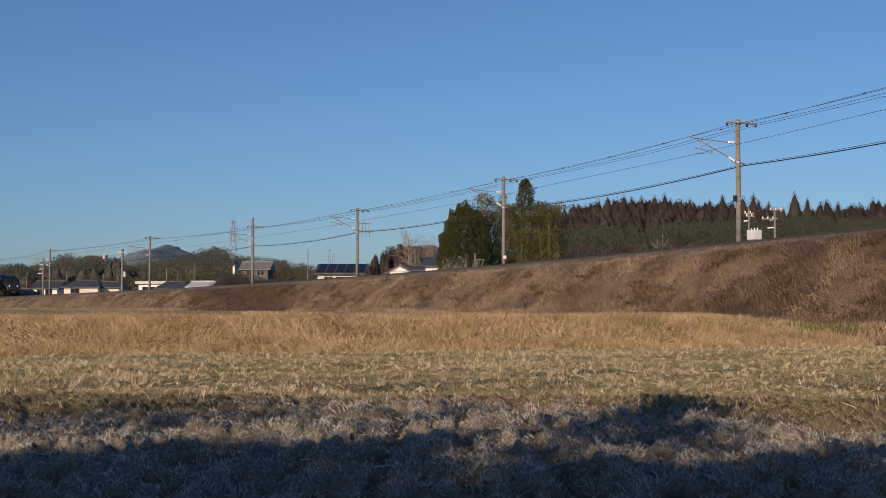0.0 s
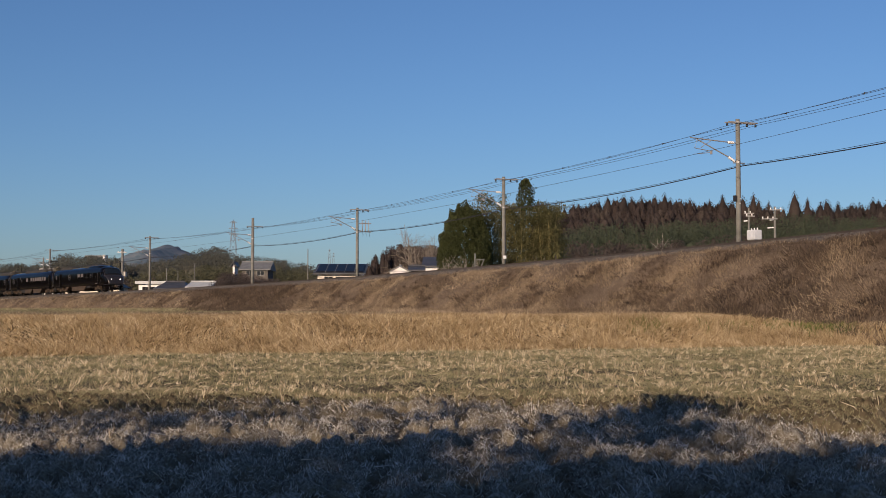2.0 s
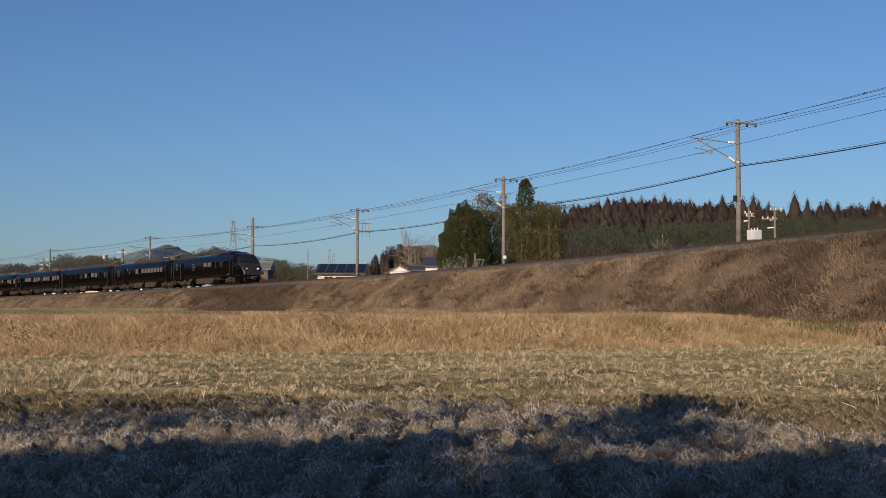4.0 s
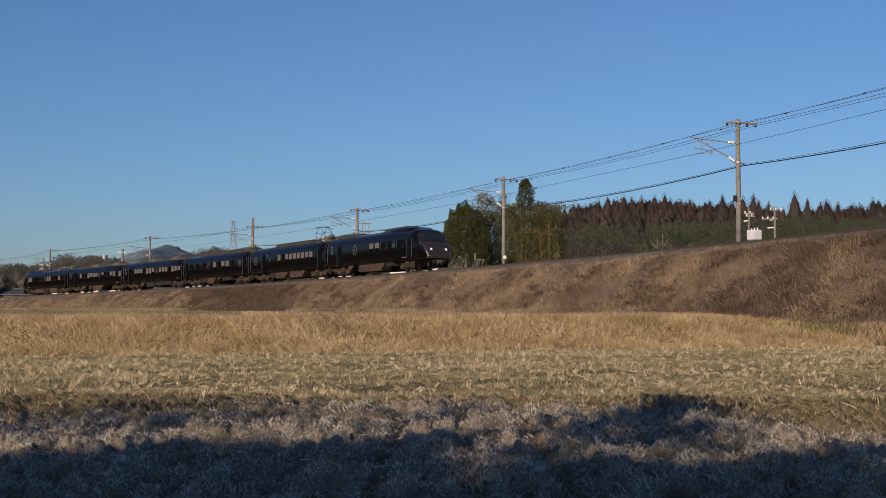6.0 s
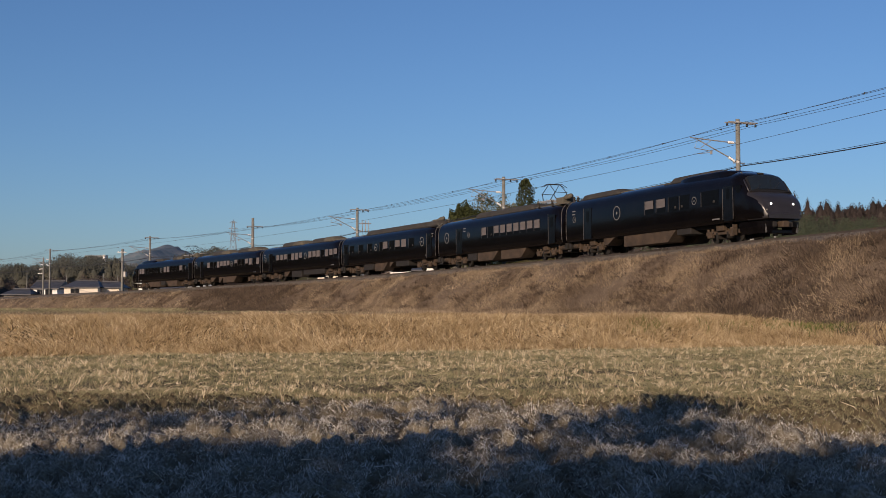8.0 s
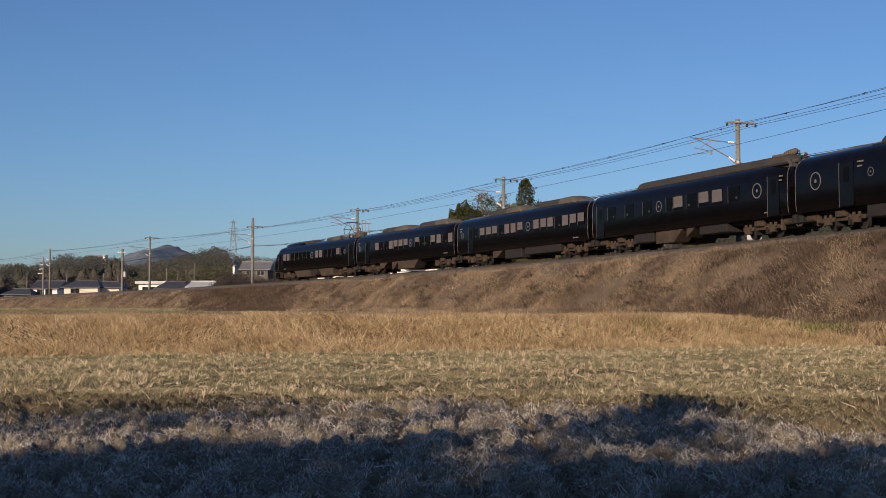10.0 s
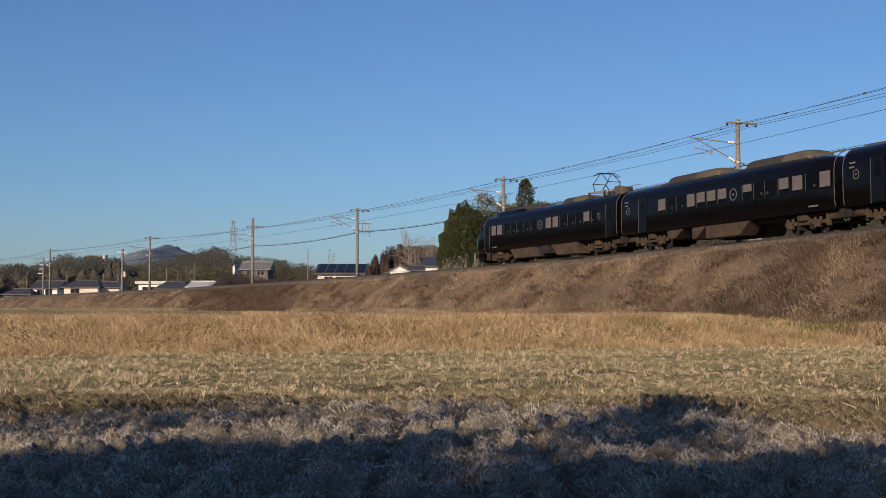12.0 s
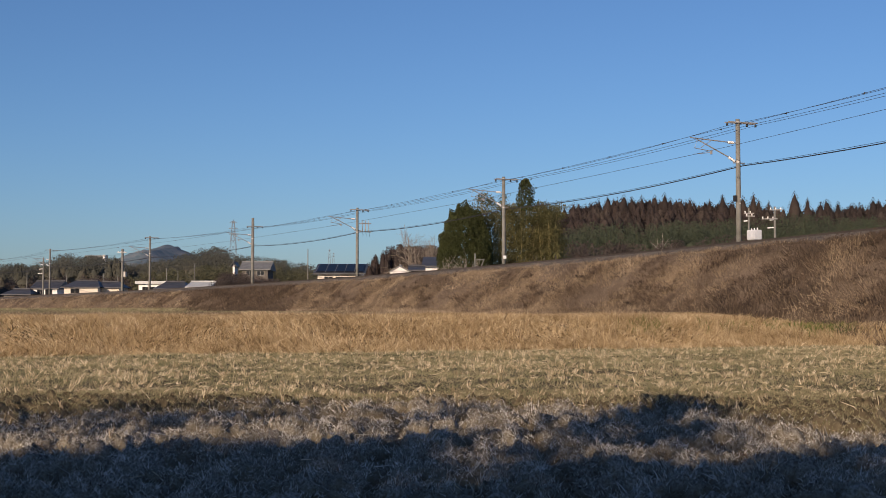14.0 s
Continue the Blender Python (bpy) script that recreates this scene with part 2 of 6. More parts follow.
def build_ground():
    xs = np.unique(np.concatenate([np.linspace(-2600, -1100, 14), np.linspace(-1100, -300, 100), np.linspace(-300, -40, 34), np.linspace(-40, 40, 61), np.linspace(-14, 14, 61), [-NEAR_X, NEAR_X], np.linspace(40, 300, 36), np.linspace(300, 2600, 16)]))
    ys = np.unique(np.concatenate([np.linspace(-900, -20, 25), np.linspace(-20, 60, 71), NEAR_Y, np.linspace(18, 42, 61), np.linspace(60, 300, 50), np.linspace(300, 800, 36), np.linspace(800, 4200, 55)]))
    v, t = grid_sheet(xs, ys, ground_height)
    # the ground close to the camera is worked out finer, within the same sheet
    c = v[t].mean(1)
    t = t[~((np.abs(c[:, 0]) < NEAR_X) & (c[:, 1] > NEAR_Y[0]) & (c[:, 1] < NEAR_Y[1]))]
    fine = grid_sheet(np.linspace(-NEAR_X, NEAR_X, 290), np.linspace(*NEAR_Y, 200), ground_height)
    v, t = join_arrays([(v, t), fine])
    me = fast_mesh("ground", v, t)
    frost = frost_amount(v[:, 0], v[:, 1]) * np.clip(0.1 + 1.7 * lumps(v[:, 0], v[:, 1]), 0, 1) * (np.abs(v[:, 0]) < 30) * (v[:, 1] > -20)
    me.attributes.new("frost", "FLOAT", "POINT").data.foreach_set("value", frost.astype(np.float32))
    me.polygons.foreach_set("use_smooth", np.ones(len(me.polygons), dtype=bool))
    m, n, l = nodes_of("land")
    b = n["Principled BSDF"]
    geo = n.new("ShaderNodeNewGeometry")
    n1 = n.new("ShaderNodeTexNoise")
    n1.inputs["Scale"].default_value, n1.inputs["Detail"].default_value, n1.inputs["Roughness"].default_value = 0.45, 9, 0.7
    n2 = n.new("ShaderNodeTexNoise")
    n2.inputs["Scale"].default_value, n2.inputs["Detail"].default_value = 11, 5
    for k in (n1, n2):
        l.new(geo.outputs["Position"], k.inputs[0])
    mx = n.new("ShaderNodeMix")
    mx.inputs[0].default_value = 0.5
    l.new(n1.outputs[0], mx.inputs[2])
    l.new(n2.outputs[0], mx.inputs[3])
    near = ramp(n, [(0.3, (0.05, 0.039, 0.025)), (0.5, (0.11, 0.09, 0.056)), (0.7, (0.23, 0.188, 0.115))])
    # colours of the far hills, with the blue of distance haze mixed in
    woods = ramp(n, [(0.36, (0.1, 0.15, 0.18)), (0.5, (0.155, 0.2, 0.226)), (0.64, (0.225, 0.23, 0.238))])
    l.new(mx.outputs[0], near.inputs[0])
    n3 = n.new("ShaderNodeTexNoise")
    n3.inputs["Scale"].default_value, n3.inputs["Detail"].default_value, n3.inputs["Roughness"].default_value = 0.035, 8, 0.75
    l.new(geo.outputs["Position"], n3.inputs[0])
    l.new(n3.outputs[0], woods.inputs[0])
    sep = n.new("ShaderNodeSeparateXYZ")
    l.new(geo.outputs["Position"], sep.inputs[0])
    # the haze tint comes in with distance, from 800 to 1600 m
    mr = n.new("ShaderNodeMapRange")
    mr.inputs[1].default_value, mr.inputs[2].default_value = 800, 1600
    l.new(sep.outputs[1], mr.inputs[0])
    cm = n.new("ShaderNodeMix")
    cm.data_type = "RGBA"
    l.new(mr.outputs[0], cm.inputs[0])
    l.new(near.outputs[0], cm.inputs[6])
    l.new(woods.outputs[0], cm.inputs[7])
    # rime on the clods, broken up by fine grain
    at = n.new("ShaderNodeAttribute")
    at.attribute_name = "frost"
    n4 = n.new("ShaderNodeTexNoise")
    n4.inputs["Scale"].default_value, n4.inputs["Detail"].default_value, n4.inputs["Roughness"].default_value = 55, 5, 0.7
    l.new(geo.outputs["Position"], n4.inputs[0])
    grain = n.new("ShaderNodeMapRange")
    grain.inputs[1].default_value, grain.inputs[2].default_value = 0.4, 0.62
    l.new(n4.outputs[0], grain.inputs[0])
    rime = n.new("ShaderNodeMath")
    rime.operation = "MULTIPLY"
    l.new(at.outputs["Fac"], rime.inputs[0])
    l.new(grain.outputs[0], rime.inputs[1])
    fm = n.new("ShaderNodeMix")
    fm.data_type = "RGBA"
    l.new(rime.outputs[0], fm.inputs[0])
    l.new(cm.outputs[2], fm.inputs[6])
    fm.inputs[7].default_value = (0.36, 0.349, 0.312, 1)
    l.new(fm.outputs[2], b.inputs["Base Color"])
    b.inputs["Roughness"].default_value = 0.95
    b.inputs["Specular IOR Level"].default_value = 0.1
    bp = n.new("ShaderNodeBump")
    bp.inputs["Strength"].default_value, bp.inputs["Distance"].default_value = 0.7, 0.06
    l.new(mx.outputs[0], bp.inputs["Height"])
    l.new(bp.outputs[0], b.inputs["Normal"])
    return tagged(link("ground", me, m), "winter rice field with dry terrace and haze-tinted distant hills", "ground", kind="structure")


def bank_profile(off):
    """Height over the rails of the railway bank, off metres outwards from the track."""
    a = abs(off)
    if a < 1.75:
        return -0.22
    if a < 2.5:
        return -0.22 - (a - 1.75) / 0.75 * 0.42
    if a < 3.5:
        return -0.64 - (a - 2.5) * 0.1
    return -0.74 - (a - 3.5) * 0.85


def build_embankment():
    offs = [-13, -12, -11, -10, -9, -8, -7, -6, -5, -4.2, -3.5, -3, -2.5, -1.75, 0, 1.75, 2.5, 3.5, 4.5, 6, 8, 10, 13]
    ss = np.arange(-420, 200, 2.0)
    vs, ts = [], []
    for s in ss:
        for o in offs:
            lump = 0.0
            if abs(o) > 3:
                lump = 0.14 * float(wobble(s, o * 2, 0.55, 0.3)) + 0.10 * float(wobble(s, o * 1.5, 1.4, 1.1))
            vs.append(track(s, o, bank_profile(o) + lump))
    n = len(offs)
    for i in range(len(ss) - 1):
        for j in range(n - 1):
            a = i * n + j
            ts += [(a, a + n, a + n + 1), (a, a + n + 1, a + 1)]
    me = fast_mesh("embankment", np.array([tuple(v) for v in vs]), np.array(ts))
    me.polygons.foreach_set("use_smooth", np.ones(len(me.polygons), dtype=bool))
    ob = link("embankment", me, EARTH)
    me.materials.append(BALLAST)
    mid = np.array([1 if abs((offs[j] + offs[j + 1]) / 2) < 3.0 else 0 for _ in range(len(ss) - 1) for j in range(n - 1) for _k in range(2)], dtype=np.int32)
    me.polygons.foreach_set("material_index", mid)
    return tagged(ob, "railway embankment of dry earth with a gravel bed on top", "embankment", kind="structure")


def build_rails():
    bed = thing("railway_track", "single railway track with rusty rails on concrete sleepers", "track", kind="structure")
    for o in (-0.5685, 0.5685):
        bm = bmesh.new()
        prof = [(-0.065, -0.15), (0.065, -0.15), (0.012, -0.11), (0.012, -0.04), (0.034, -0.03), (0.034, 0.0), (-0.034, 0.0), (-0.034, -0.03), (-0.012, -0.04), (-0.012, -0.11)]
        last = None
        for s in np.arange(-400, 190, 4.0):
            ring = [bm.verts.new(track(s, o + a, z)) for a, z in prof]
            if last:
                for k in range(len(prof)):
                    bm.faces.new((last[k], last[(k + 1) % 10], ring[(k + 1) % 10], ring[k]))
            last = ring
        part("rail", bm, RAIL_STEEL, bed)
    bm = box(-0.1, 0.1, -1.0, 1.0, -0.24, -0.15)
    first = part("sleeper", bm, CONCRETE, bed)
    first.matrix_basis = sleeper_pose(-115)
    for s in np.arange(-115 + 0.65, 60, 0.65):
        ob = new("sleeper", first.data)
        ob.parent = bed
        ob.matrix_basis = sleeper_pose(s)


def sleeper_pose(s):
    return Matrix.Translation(track(s)) @ Matrix.Rotation(float(track_angle(s)) - math.pi / 2, 4, "Z")


build_ground()
build_embankment()
build_rails()


# ---- grasses ----
def field_points(rng, n, y0, y1, margin=1.0):
    """Scattered places on the field in front of the camera, evenly per area."""
    y = np.sqrt(rng.uniform(y0 ** 2, y1 ** 2, n))
    x = rng.uniform(-1, 1, n) * (y * 0.352 + margin)
    return x, y


def build_field_grass():
    rng = np.random.RandomState(4)
    turf, frost, straw, brown = [], [], [], []
    # low matted grass
    x, y = field_points(rng, 95000, 7.4, 44)
    keep = (bank_across(x, y) < 0.5) & (rng.uniform(0, 1, len(x)) < np.interp(y, [13, 17], [0.35, 1.0]))
    x, y = x[keep], y[keep]
    base = np.stack([x, y, ground_height(x, y) - 0.01], 1)
    n = len(x)
    h = rng.uniform(0.03, 0.10, n) * (1 + 0.35 * wobble(x, y, 1.7, 0.3)) * np.interp(y, [9, 15, 20], [0.45, 0.6, 1.0])
    lean = rng.normal(0, 0.03, (n, 2))
    wd = rng.uniform(0.003, 0.008, n) * (0.6 + y / 22)
    icy = rng.uniform(0, 1, n) < frost_amount(x, y) * 0.9
    turf.append(blade_arrays(base[~icy], h[~icy], lean[~icy], wd[~icy] * 1.2, rng, 0.5, True))
    frost.append(blade_arrays(base[icy], h[icy] * 1.15, lean[icy], wd[icy] * 1.2, rng))
    # close turf over the sunlit field
    x, y = field_points(rng, 110000, 17.5, 40, 0.5)
    keep = bank_across(x, y) < 0.3
    x, y = x[keep], y[keep]
    n = len(x)
    base = np.stack([x, y, ground_height(x, y) - 0.008], 1)
    ang, ln = rng.uniform(0, math.tau, n), rng.uniform(0.02, 0.09, n)
    lean = np.stack([np.cos(ang) * ln, np.sin(ang) * ln], 1)
    turf.append(blade_arrays(base, rng.uniform(0.012, 0.05, n), lean, rng.uniform(0.008, 0.018, n), rng, 0.5, True))
    # a dense matted layer close to the camera
    x, y = field_points(rng, 470000, 7.4, 18.5, 0.3)
    n = len(x)
    # frost lies on the backs of the clods, the hollows between them stay bare and brown
    lump = lumps(x, y) + 0.18 * wobble(x, y, 5.2, 0.9)
    base = np.stack([x, y, ground_height(x, y) - 0.002], 1)
    h = rng.uniform(0.003, 0.03, n) * np.clip(1 + 0.9 * lump, 0.2, 2)
    ang = rng.uniform(0, math.tau, n)
    ln = rng.uniform(0.01, 0.038, n)
    lean = np.stack([np.cos(ang) * ln, np.sin(ang) * ln], 1)
    wd = rng.uniform(0.0028, 0.0065, n)
    cold = frost_amount(x, y)
    icy = rng.uniform(0, 1, n) < np.clip(cold * (0.36 + 2.2 * lump), 0, 0.97)
    dry = ~icy & (rng.uniform(0, 1, n) < 0.25 + cold)
    green = ~icy & ~dry
    turf.append(blade_arrays(base[green], h[green], lean[green], wd[green] * 1.3, rng, 0.5, True))
    brown.append(blade_arrays(base[dry], h[dry], lean[dry], wd[dry] * 1.3, rng, 0.5, True))
    frost.append(blade_arrays(base[icy], h[icy], lean[icy], wd[icy] * 1.2, rng, 0.5, True))
    # rows of cut rice stubble
    rows = np.arange(-60, 140)
    cx, cy = [], []
    for r in rows:
        along = np.arange(-30, 34, 0.2)
        a = along + rng.normal(0, 0.05, len(along))
        off = r * 0.32 + rng.normal(0, 0.035, len(along))
        cx.append(a * 0.94 - off * 0.34)
        cy.append(a * 0.34 + off * 0.94)
    cx, cy = np.concatenate(cx), np.concatenate(cy)
    ok = (cy > 7.4) & (cy < 44) & (np.abs(cx) < cy * 0.352 + 1) & (bank_across(cx, cy) < -0.15) & (rng.uniform(0, 1, len(cx)) < (0.4 + 0.3 * wobble(cx, cy, 0.7, 0.2)) * np.interp(cy, [9, 12.5, 14.2], [0.25, 0.4, 1.0]))
    cx, cy = cx[ok], cy[ok]
    k = 10
    tall = np.repeat(np.clip(rng.normal(0.08, 0.032, len(cx)), 0.03, 0.2), k)
    lx, ly = np.repeat(rng.normal(0.005, 0.035, len(cx)), k), np.repeat(rng.normal(-0.01, 0.03, len(cx)), k)
    bx, by = np.repeat(cx, k) + rng.normal(0, 0.025, len(cx) * k), np.repeat(cy, k) + rng.normal(0, 0.025, len(cx) * k)
    n = len(bx)
    base = np.stack([bx, by, ground_height(bx, by) - 0.01], 1)
    lean = np.stack([lx, ly], 1) + rng.normal(0, 0.028, (n, 2))
    h = tall * rng.uniform(0.6, 1.1, n)
    wd = rng.uniform(0.0045, 0.008, n) * (0.7 + by / 24)
    icy = rng.uniform(0, 1, n) < frost_amount(bx, by) * 0.75
    straw.append(blade_arrays(base[~icy], h[~icy], lean[~icy], wd[~icy], rng, 0.9))
    frost.append(blade_arrays(base[icy], h[icy], lean[icy], wd[icy] * 1.15, rng, 0.9))
    # loose fallen straws
    x, y = field_points(rng, 2200, 7.4, 43)
    keep = bank_across(x, y) < 0.2
    x, y = x[keep], y[keep]
    n = len(x)
    base = np.stack([x, y, ground_height(x, y) + rng.uniform(0.02, 0.09, n)], 1)
    ang = rng.uniform(0, math.tau, n)
    ln = rng.uniform(0.06, 0.17, n)
    lean = np.stack([np.cos(ang) * ln, np.sin(ang) * ln], 1)
    icy = rng.uniform(0, 1, n) < frost_amount(x, y) * 0.8
    h = rng.uniform(-0.02, 0.08, n)
    wd = rng.uniform(0.004, 0.008, n) * (0.5 + y / 22)
    straw.append(blade_arrays(base[~icy], h[~icy], lean[~icy], wd[~icy], rng, 1.0))
    frost.append(blade_arrays(base[icy], h[icy], lean[icy], wd[icy], rng, 1.0))
    stuff("dead_grass", join_arrays(brown), DEAD_GRASS, "brown dead grass between the frosted tufts", "grass")
    stuff("field_grass", join_arrays(turf), TURF, "short olive and brown grass between the stubble rows", "grass")
    stuff("frosted_grass", join_arrays(frost), FROSTED, "matted dead grass white with morning frost", "grass")
    stuff("rice_stubble", join_arrays(straw), STRAW, "pale cut rice stubble standing in rows", "stubble")


def build_gold_bank():
    rng = np.random.RandomState(9)
    layers = []
    for n, tangled in ((46000, True), (90000, False)):
        x = rng.uniform(-16.5, 18.5, n)
        w = rng.uniform(-0.2, 5.0, n)
        y = 35.3 + 0.38 * x + w / 0.935
        base = np.stack([x, y, ground_height(x, y) - 0.03], 1)
        ln = rng.uniform(0.16, 0.46, n) * (1 + 0.35 * wobble(x, w * 1.6, 1.3, 0.8))
        sway = wobble(x, w * 2, 0.8, 2.0)
        turn = np.clip(rng.normal(0.8 * sway - 0.25, 0.62, n), -1.25, 1.25)
        lean = np.stack([np.sin(turn) * ln, -np.abs(rng.normal(0, 0.4, n)) * ln], 1)
        h = ln * (np.cos(turn) * (0.66 if tangled else 0.74) - 0.04) * np.where(w > 3.0, 0.6, 1.0)
        wd = rng.uniform(0.012, 0.028, n)
        # a few weeds stand up above the bank
        up = (np.abs(x + 5.3) < 0.55 * rng.uniform(0.3, 1, n)) & (np.abs(w - 3.5) < 0.5)
        h = np.where(up, rng.uniform(0.08, 0.26, n), h)
        layers.append(blade_arrays(base, h, lean, wd, rng, 0.6, not tangled))
    a = join_arrays(layers)
    x = np.concatenate([rng.normal(12.6, 0.8, 240), rng.normal(6.4, 0.35, 80), rng.normal(9.6, 1.2, 90)])
    w = rng.normal(2.0, 0.35, len(x))
    y = 35.3 + 0.38 * x + w / 0.935
    fresh = blade_arrays(np.stack([x, y, ground_height(x, y) + 0.1], 1), rng.uniform(0.08, 0.22, len(x)), rng.normal(0, 0.12, (len(x), 2)), rng.uniform(0.012, 0.024, len(x)), rng, 0.6)
    stuff("fresh_grass", fresh, FRESH, "patches of fresh green grass on the golden bank", "grass")
    stuff("golden_grass", a, GOLD_GRASS, "golden dead grass lying over the field's bank", "grass")


def build_embankment_grass():
    rng = np.random.RandomState(12)
    out, dark = [], []
    for s0, s1, n, size in ((-40, 62, 225000, 0.95), (-115, -40, 50000, 1.5), (-300, -115, 18000, 2.4)):
        s = rng.uniform(s0, s1, n)
        o = -(1.9 + 8.6 * np.power(rng.uniform(0, 1, n), 1.1))
        patch = wobble(s, o * 2.2, 0.35, 0.7) + 0.7 * wobble(s, o * 2, 0.9, 1.9)
        base = np.stack([*track_xy(s, o), RAIL_Z + GRADE * s], 1)
        base[:, 2] += np.interp(-o, [1.75, 2.5, 3.5, 13.0], [-0.22, -0.64, -0.74, -8.815]) - 0.05
        base[:, 2] = np.maximum(base[:, 2], ground_height(base[:, 0], base[:, 1]) - 0.03)
        n = len(s)
        # weeds stand in clumps: tall tufts over a lower mat
        tuft = np.clip(wobble(s * 1.3, o * 3.1, 1.9, 0.4) * 1.5, 0, 1)
        ln = rng.uniform(0.09, 0.3, n) * (1 + 0.35 * patch + 1.1 * tuft * rng.uniform(0, 1, n)) * size ** 0.5
        ln = np.clip(ln, 0.08, 1.1) * np.interp(-o, [1.9, 2.4, 2.9, 3.6], [0.25, 0.6, 0.9, 1.0]) * (1 + 0.35 * smooth01((s - 22) / 14))
        turn = np.clip(rng.normal(0.8 * wobble(s, o * 1.7, 0.75, 3.1), 0.75, n), -1.5, 1.5)
        lean = np.stack([np.sin(turn) * ln - 0.1 * ln, rng.normal(-0.15, 0.35, n) * ln], 1)
        h = ln * np.cos(turn) * 0.9 + 0.02
        wd = rng.uniform(0.011, 0.028, n) * size
        # a drift of dark dead weeds lies across the bank, another thins out towards its high end
        v = s + 2.65 * o + 2.2 * wobble(s, o * 2, 0.5, 1.2)
        share = smooth01((v + 82) / 9) * smooth01((-46 - v) / 3.5) * 0.9 + 0.85 * smooth01((s - 30) / 10) * smooth01(0.8 + 0.6 * wobble(s, o * 1.5, 0.5, 2.2)) + 0.12
        d = rng.uniform(0, 1, n) < share * np.clip(1.0 + 0.5 * patch, 0.2, 1.25)
        out.append(blade_arrays(base[~d], h[~d], lean[~d], wd[~d] * 1.3, rng, 0.6, True))
        dark.append(blade_arrays(base[d], h[d], lean[d], wd[d] * 1.3, rng, 0.6, True))
    # the drift itself stands close and tall
    n = 34000
    s, o = rng.uniform(-80, -26, n), -rng.uniform(2.8, 8.8, n)
    v = s + 2.65 * o + 4.0 * wobble(s, o * 2, 0.4, 1.2) + 2.0 * wobble(s, o * 2, 1.3, 0.2)
    k = rng.uniform(0, 1, n) < smooth01((v + 84) / 22) * smooth01((-45 - v) / 5) * smooth01((-o - 2.6) / 1.2)
    s, o = s[k], o[k]
    n = len(s)
    base = np.stack([*track_xy(s, o), RAIL_Z + GRADE * s - 0.79 - np.maximum(-o - 3.5, 0) * 0.85], 1)
    base[:, 2] = np.maximum(base[:, 2], ground_height(base[:, 0], base[:, 1]) - 0.03)
    dark.append(blade_arrays(base, rng.uniform(0.15, 0.45, n), rng.normal(0, 0.14, (n, 2)), rng.uniform(0.03, 0.06, n), rng, 0.6, True))
    # the strip of terrace between the field's bank and the railway
    n = 36000
    x, w = rng.uniform(-30, 22, n), rng.uniform(4.5, 16, n)
    y = 35.3 + 0.38 * x + w / 0.935
    off = np.hypot(x - CURVE_C[0], y - CURVE_C[1]) - CURVE_R
    k = off < -6
    x, y, n = x[k], y[k], int(k.sum())
    ln = rng.uniform(0.06, 0.22, n)
    base = np.stack([x, y, ground_height(x, y) - 0.02], 1)
    out.append(blade_arrays(base, ln, rng.normal(0, 0.1, (n, 2)), rng.uniform(0.01, 0.025, n), rng, 0.6, True))
    # greener grass along the foot of the bank
    n = 16000
    s, o = rng.uniform(-190, -50, n), -rng.uniform(6.5, 11.0, n)
    x, y = track_xy(s, o)
    zz = np.maximum(RAIL_Z + GRADE * s - 0.74 - (-o - 3.5) * 0.85, ground_height(x, y))
    base = np.stack([x, y, zz - 0.03], 1)
    green = blade_arrays(base, rng.uniform(0.15, 0.4, n), rng.normal(0, 0.12, (n, 2)), rng.uniform(0.05, 0.1, n), rng, 0.6, True)
    m = 16000
    x, y = rng.uniform(-62, 2, m), rng.uniform(48, 150, m)
    off = np.hypot(x - CURVE_C[0], y - CURVE_C[1]) - CURVE_R
    k = (off < -10) & (np.abs(x) < y * 0.36 + 2)
    x, y, m = x[k], y[k], int(k.sum())
    base = np.stack([x, y, ground_height(x, y) - 0.02], 1)
    field = blade_arrays(base, rng.uniform(0.03, 0.09, m), rng.normal(0, 0.1, (m, 2)), rng.uniform(0.04, 0.09, m), rng, 0.6, True)
    green = join_arrays([green, field])
    stuff("foot_grass", green, TURF, "olive green grass at the foot of the embankment", "grass")
    stuff("dark_weeds", join_arrays(dark), WEEDS, "dark brown dead weeds among the grass of the embankment", "weeds")
    stuff("embankment_grass", join_arrays(out), BANK_GRASS, "brown and tan dead weeds covering the embankment", "grass")


def build_weed_clumps():
    """Dark dead weeds standing in clumps on the railway bank."""
    rng = np.random.RandomState(17)
    out = []
    places = [(30, 56, 2.8, 7.4, 20), (12, 29, 3.5, 7.5, 14), (6, 13, 7.0, 9.6, 50), (-4, 22, 3.6, 8.5, 18), (-66, -40, 3.6, 7.5, 60), (-100, -66, 3.4, 7.5, 40), (-36, 0, 4.0, 8.0, 50), (-160, -100, 3.4, 6.0, 40), (28, 52, 6.5, 8.5, 14)]
    for s0, s1, o0, o1, n in places:
        for k in range(n):
            s, o = rng.uniform(s0, s1), -rng.uniform(o0, o1)
            if wobble(s, o * 2.2, 0.35, 0.7) > (0.75 if s > 28 else 0.45 if s > 12 else 0.25):
                continue
            c = track(s, o, bank_profile(o))
            r = rng.uniform(0.25, 0.75)
            m = int(130 * r + 50)
            p = rng.normal(0, 0.45, (m, 3)) * np.array([r * 1.3, r, r * 0.7])
            p[:, 2] = np.abs(p[:, 2])
            out.append(tuft_arrays(p + np.array(c) + np.array([0, 0, -0.05]), 0.055, rng))
    stuff("dead_weeds", join_arrays(out), WEEDS, "dark brown dead weeds in clumps on the embankment", "weeds")


build_field_grass()
build_gold_bank()
build_embankment_grass()
build_weed_clumps()


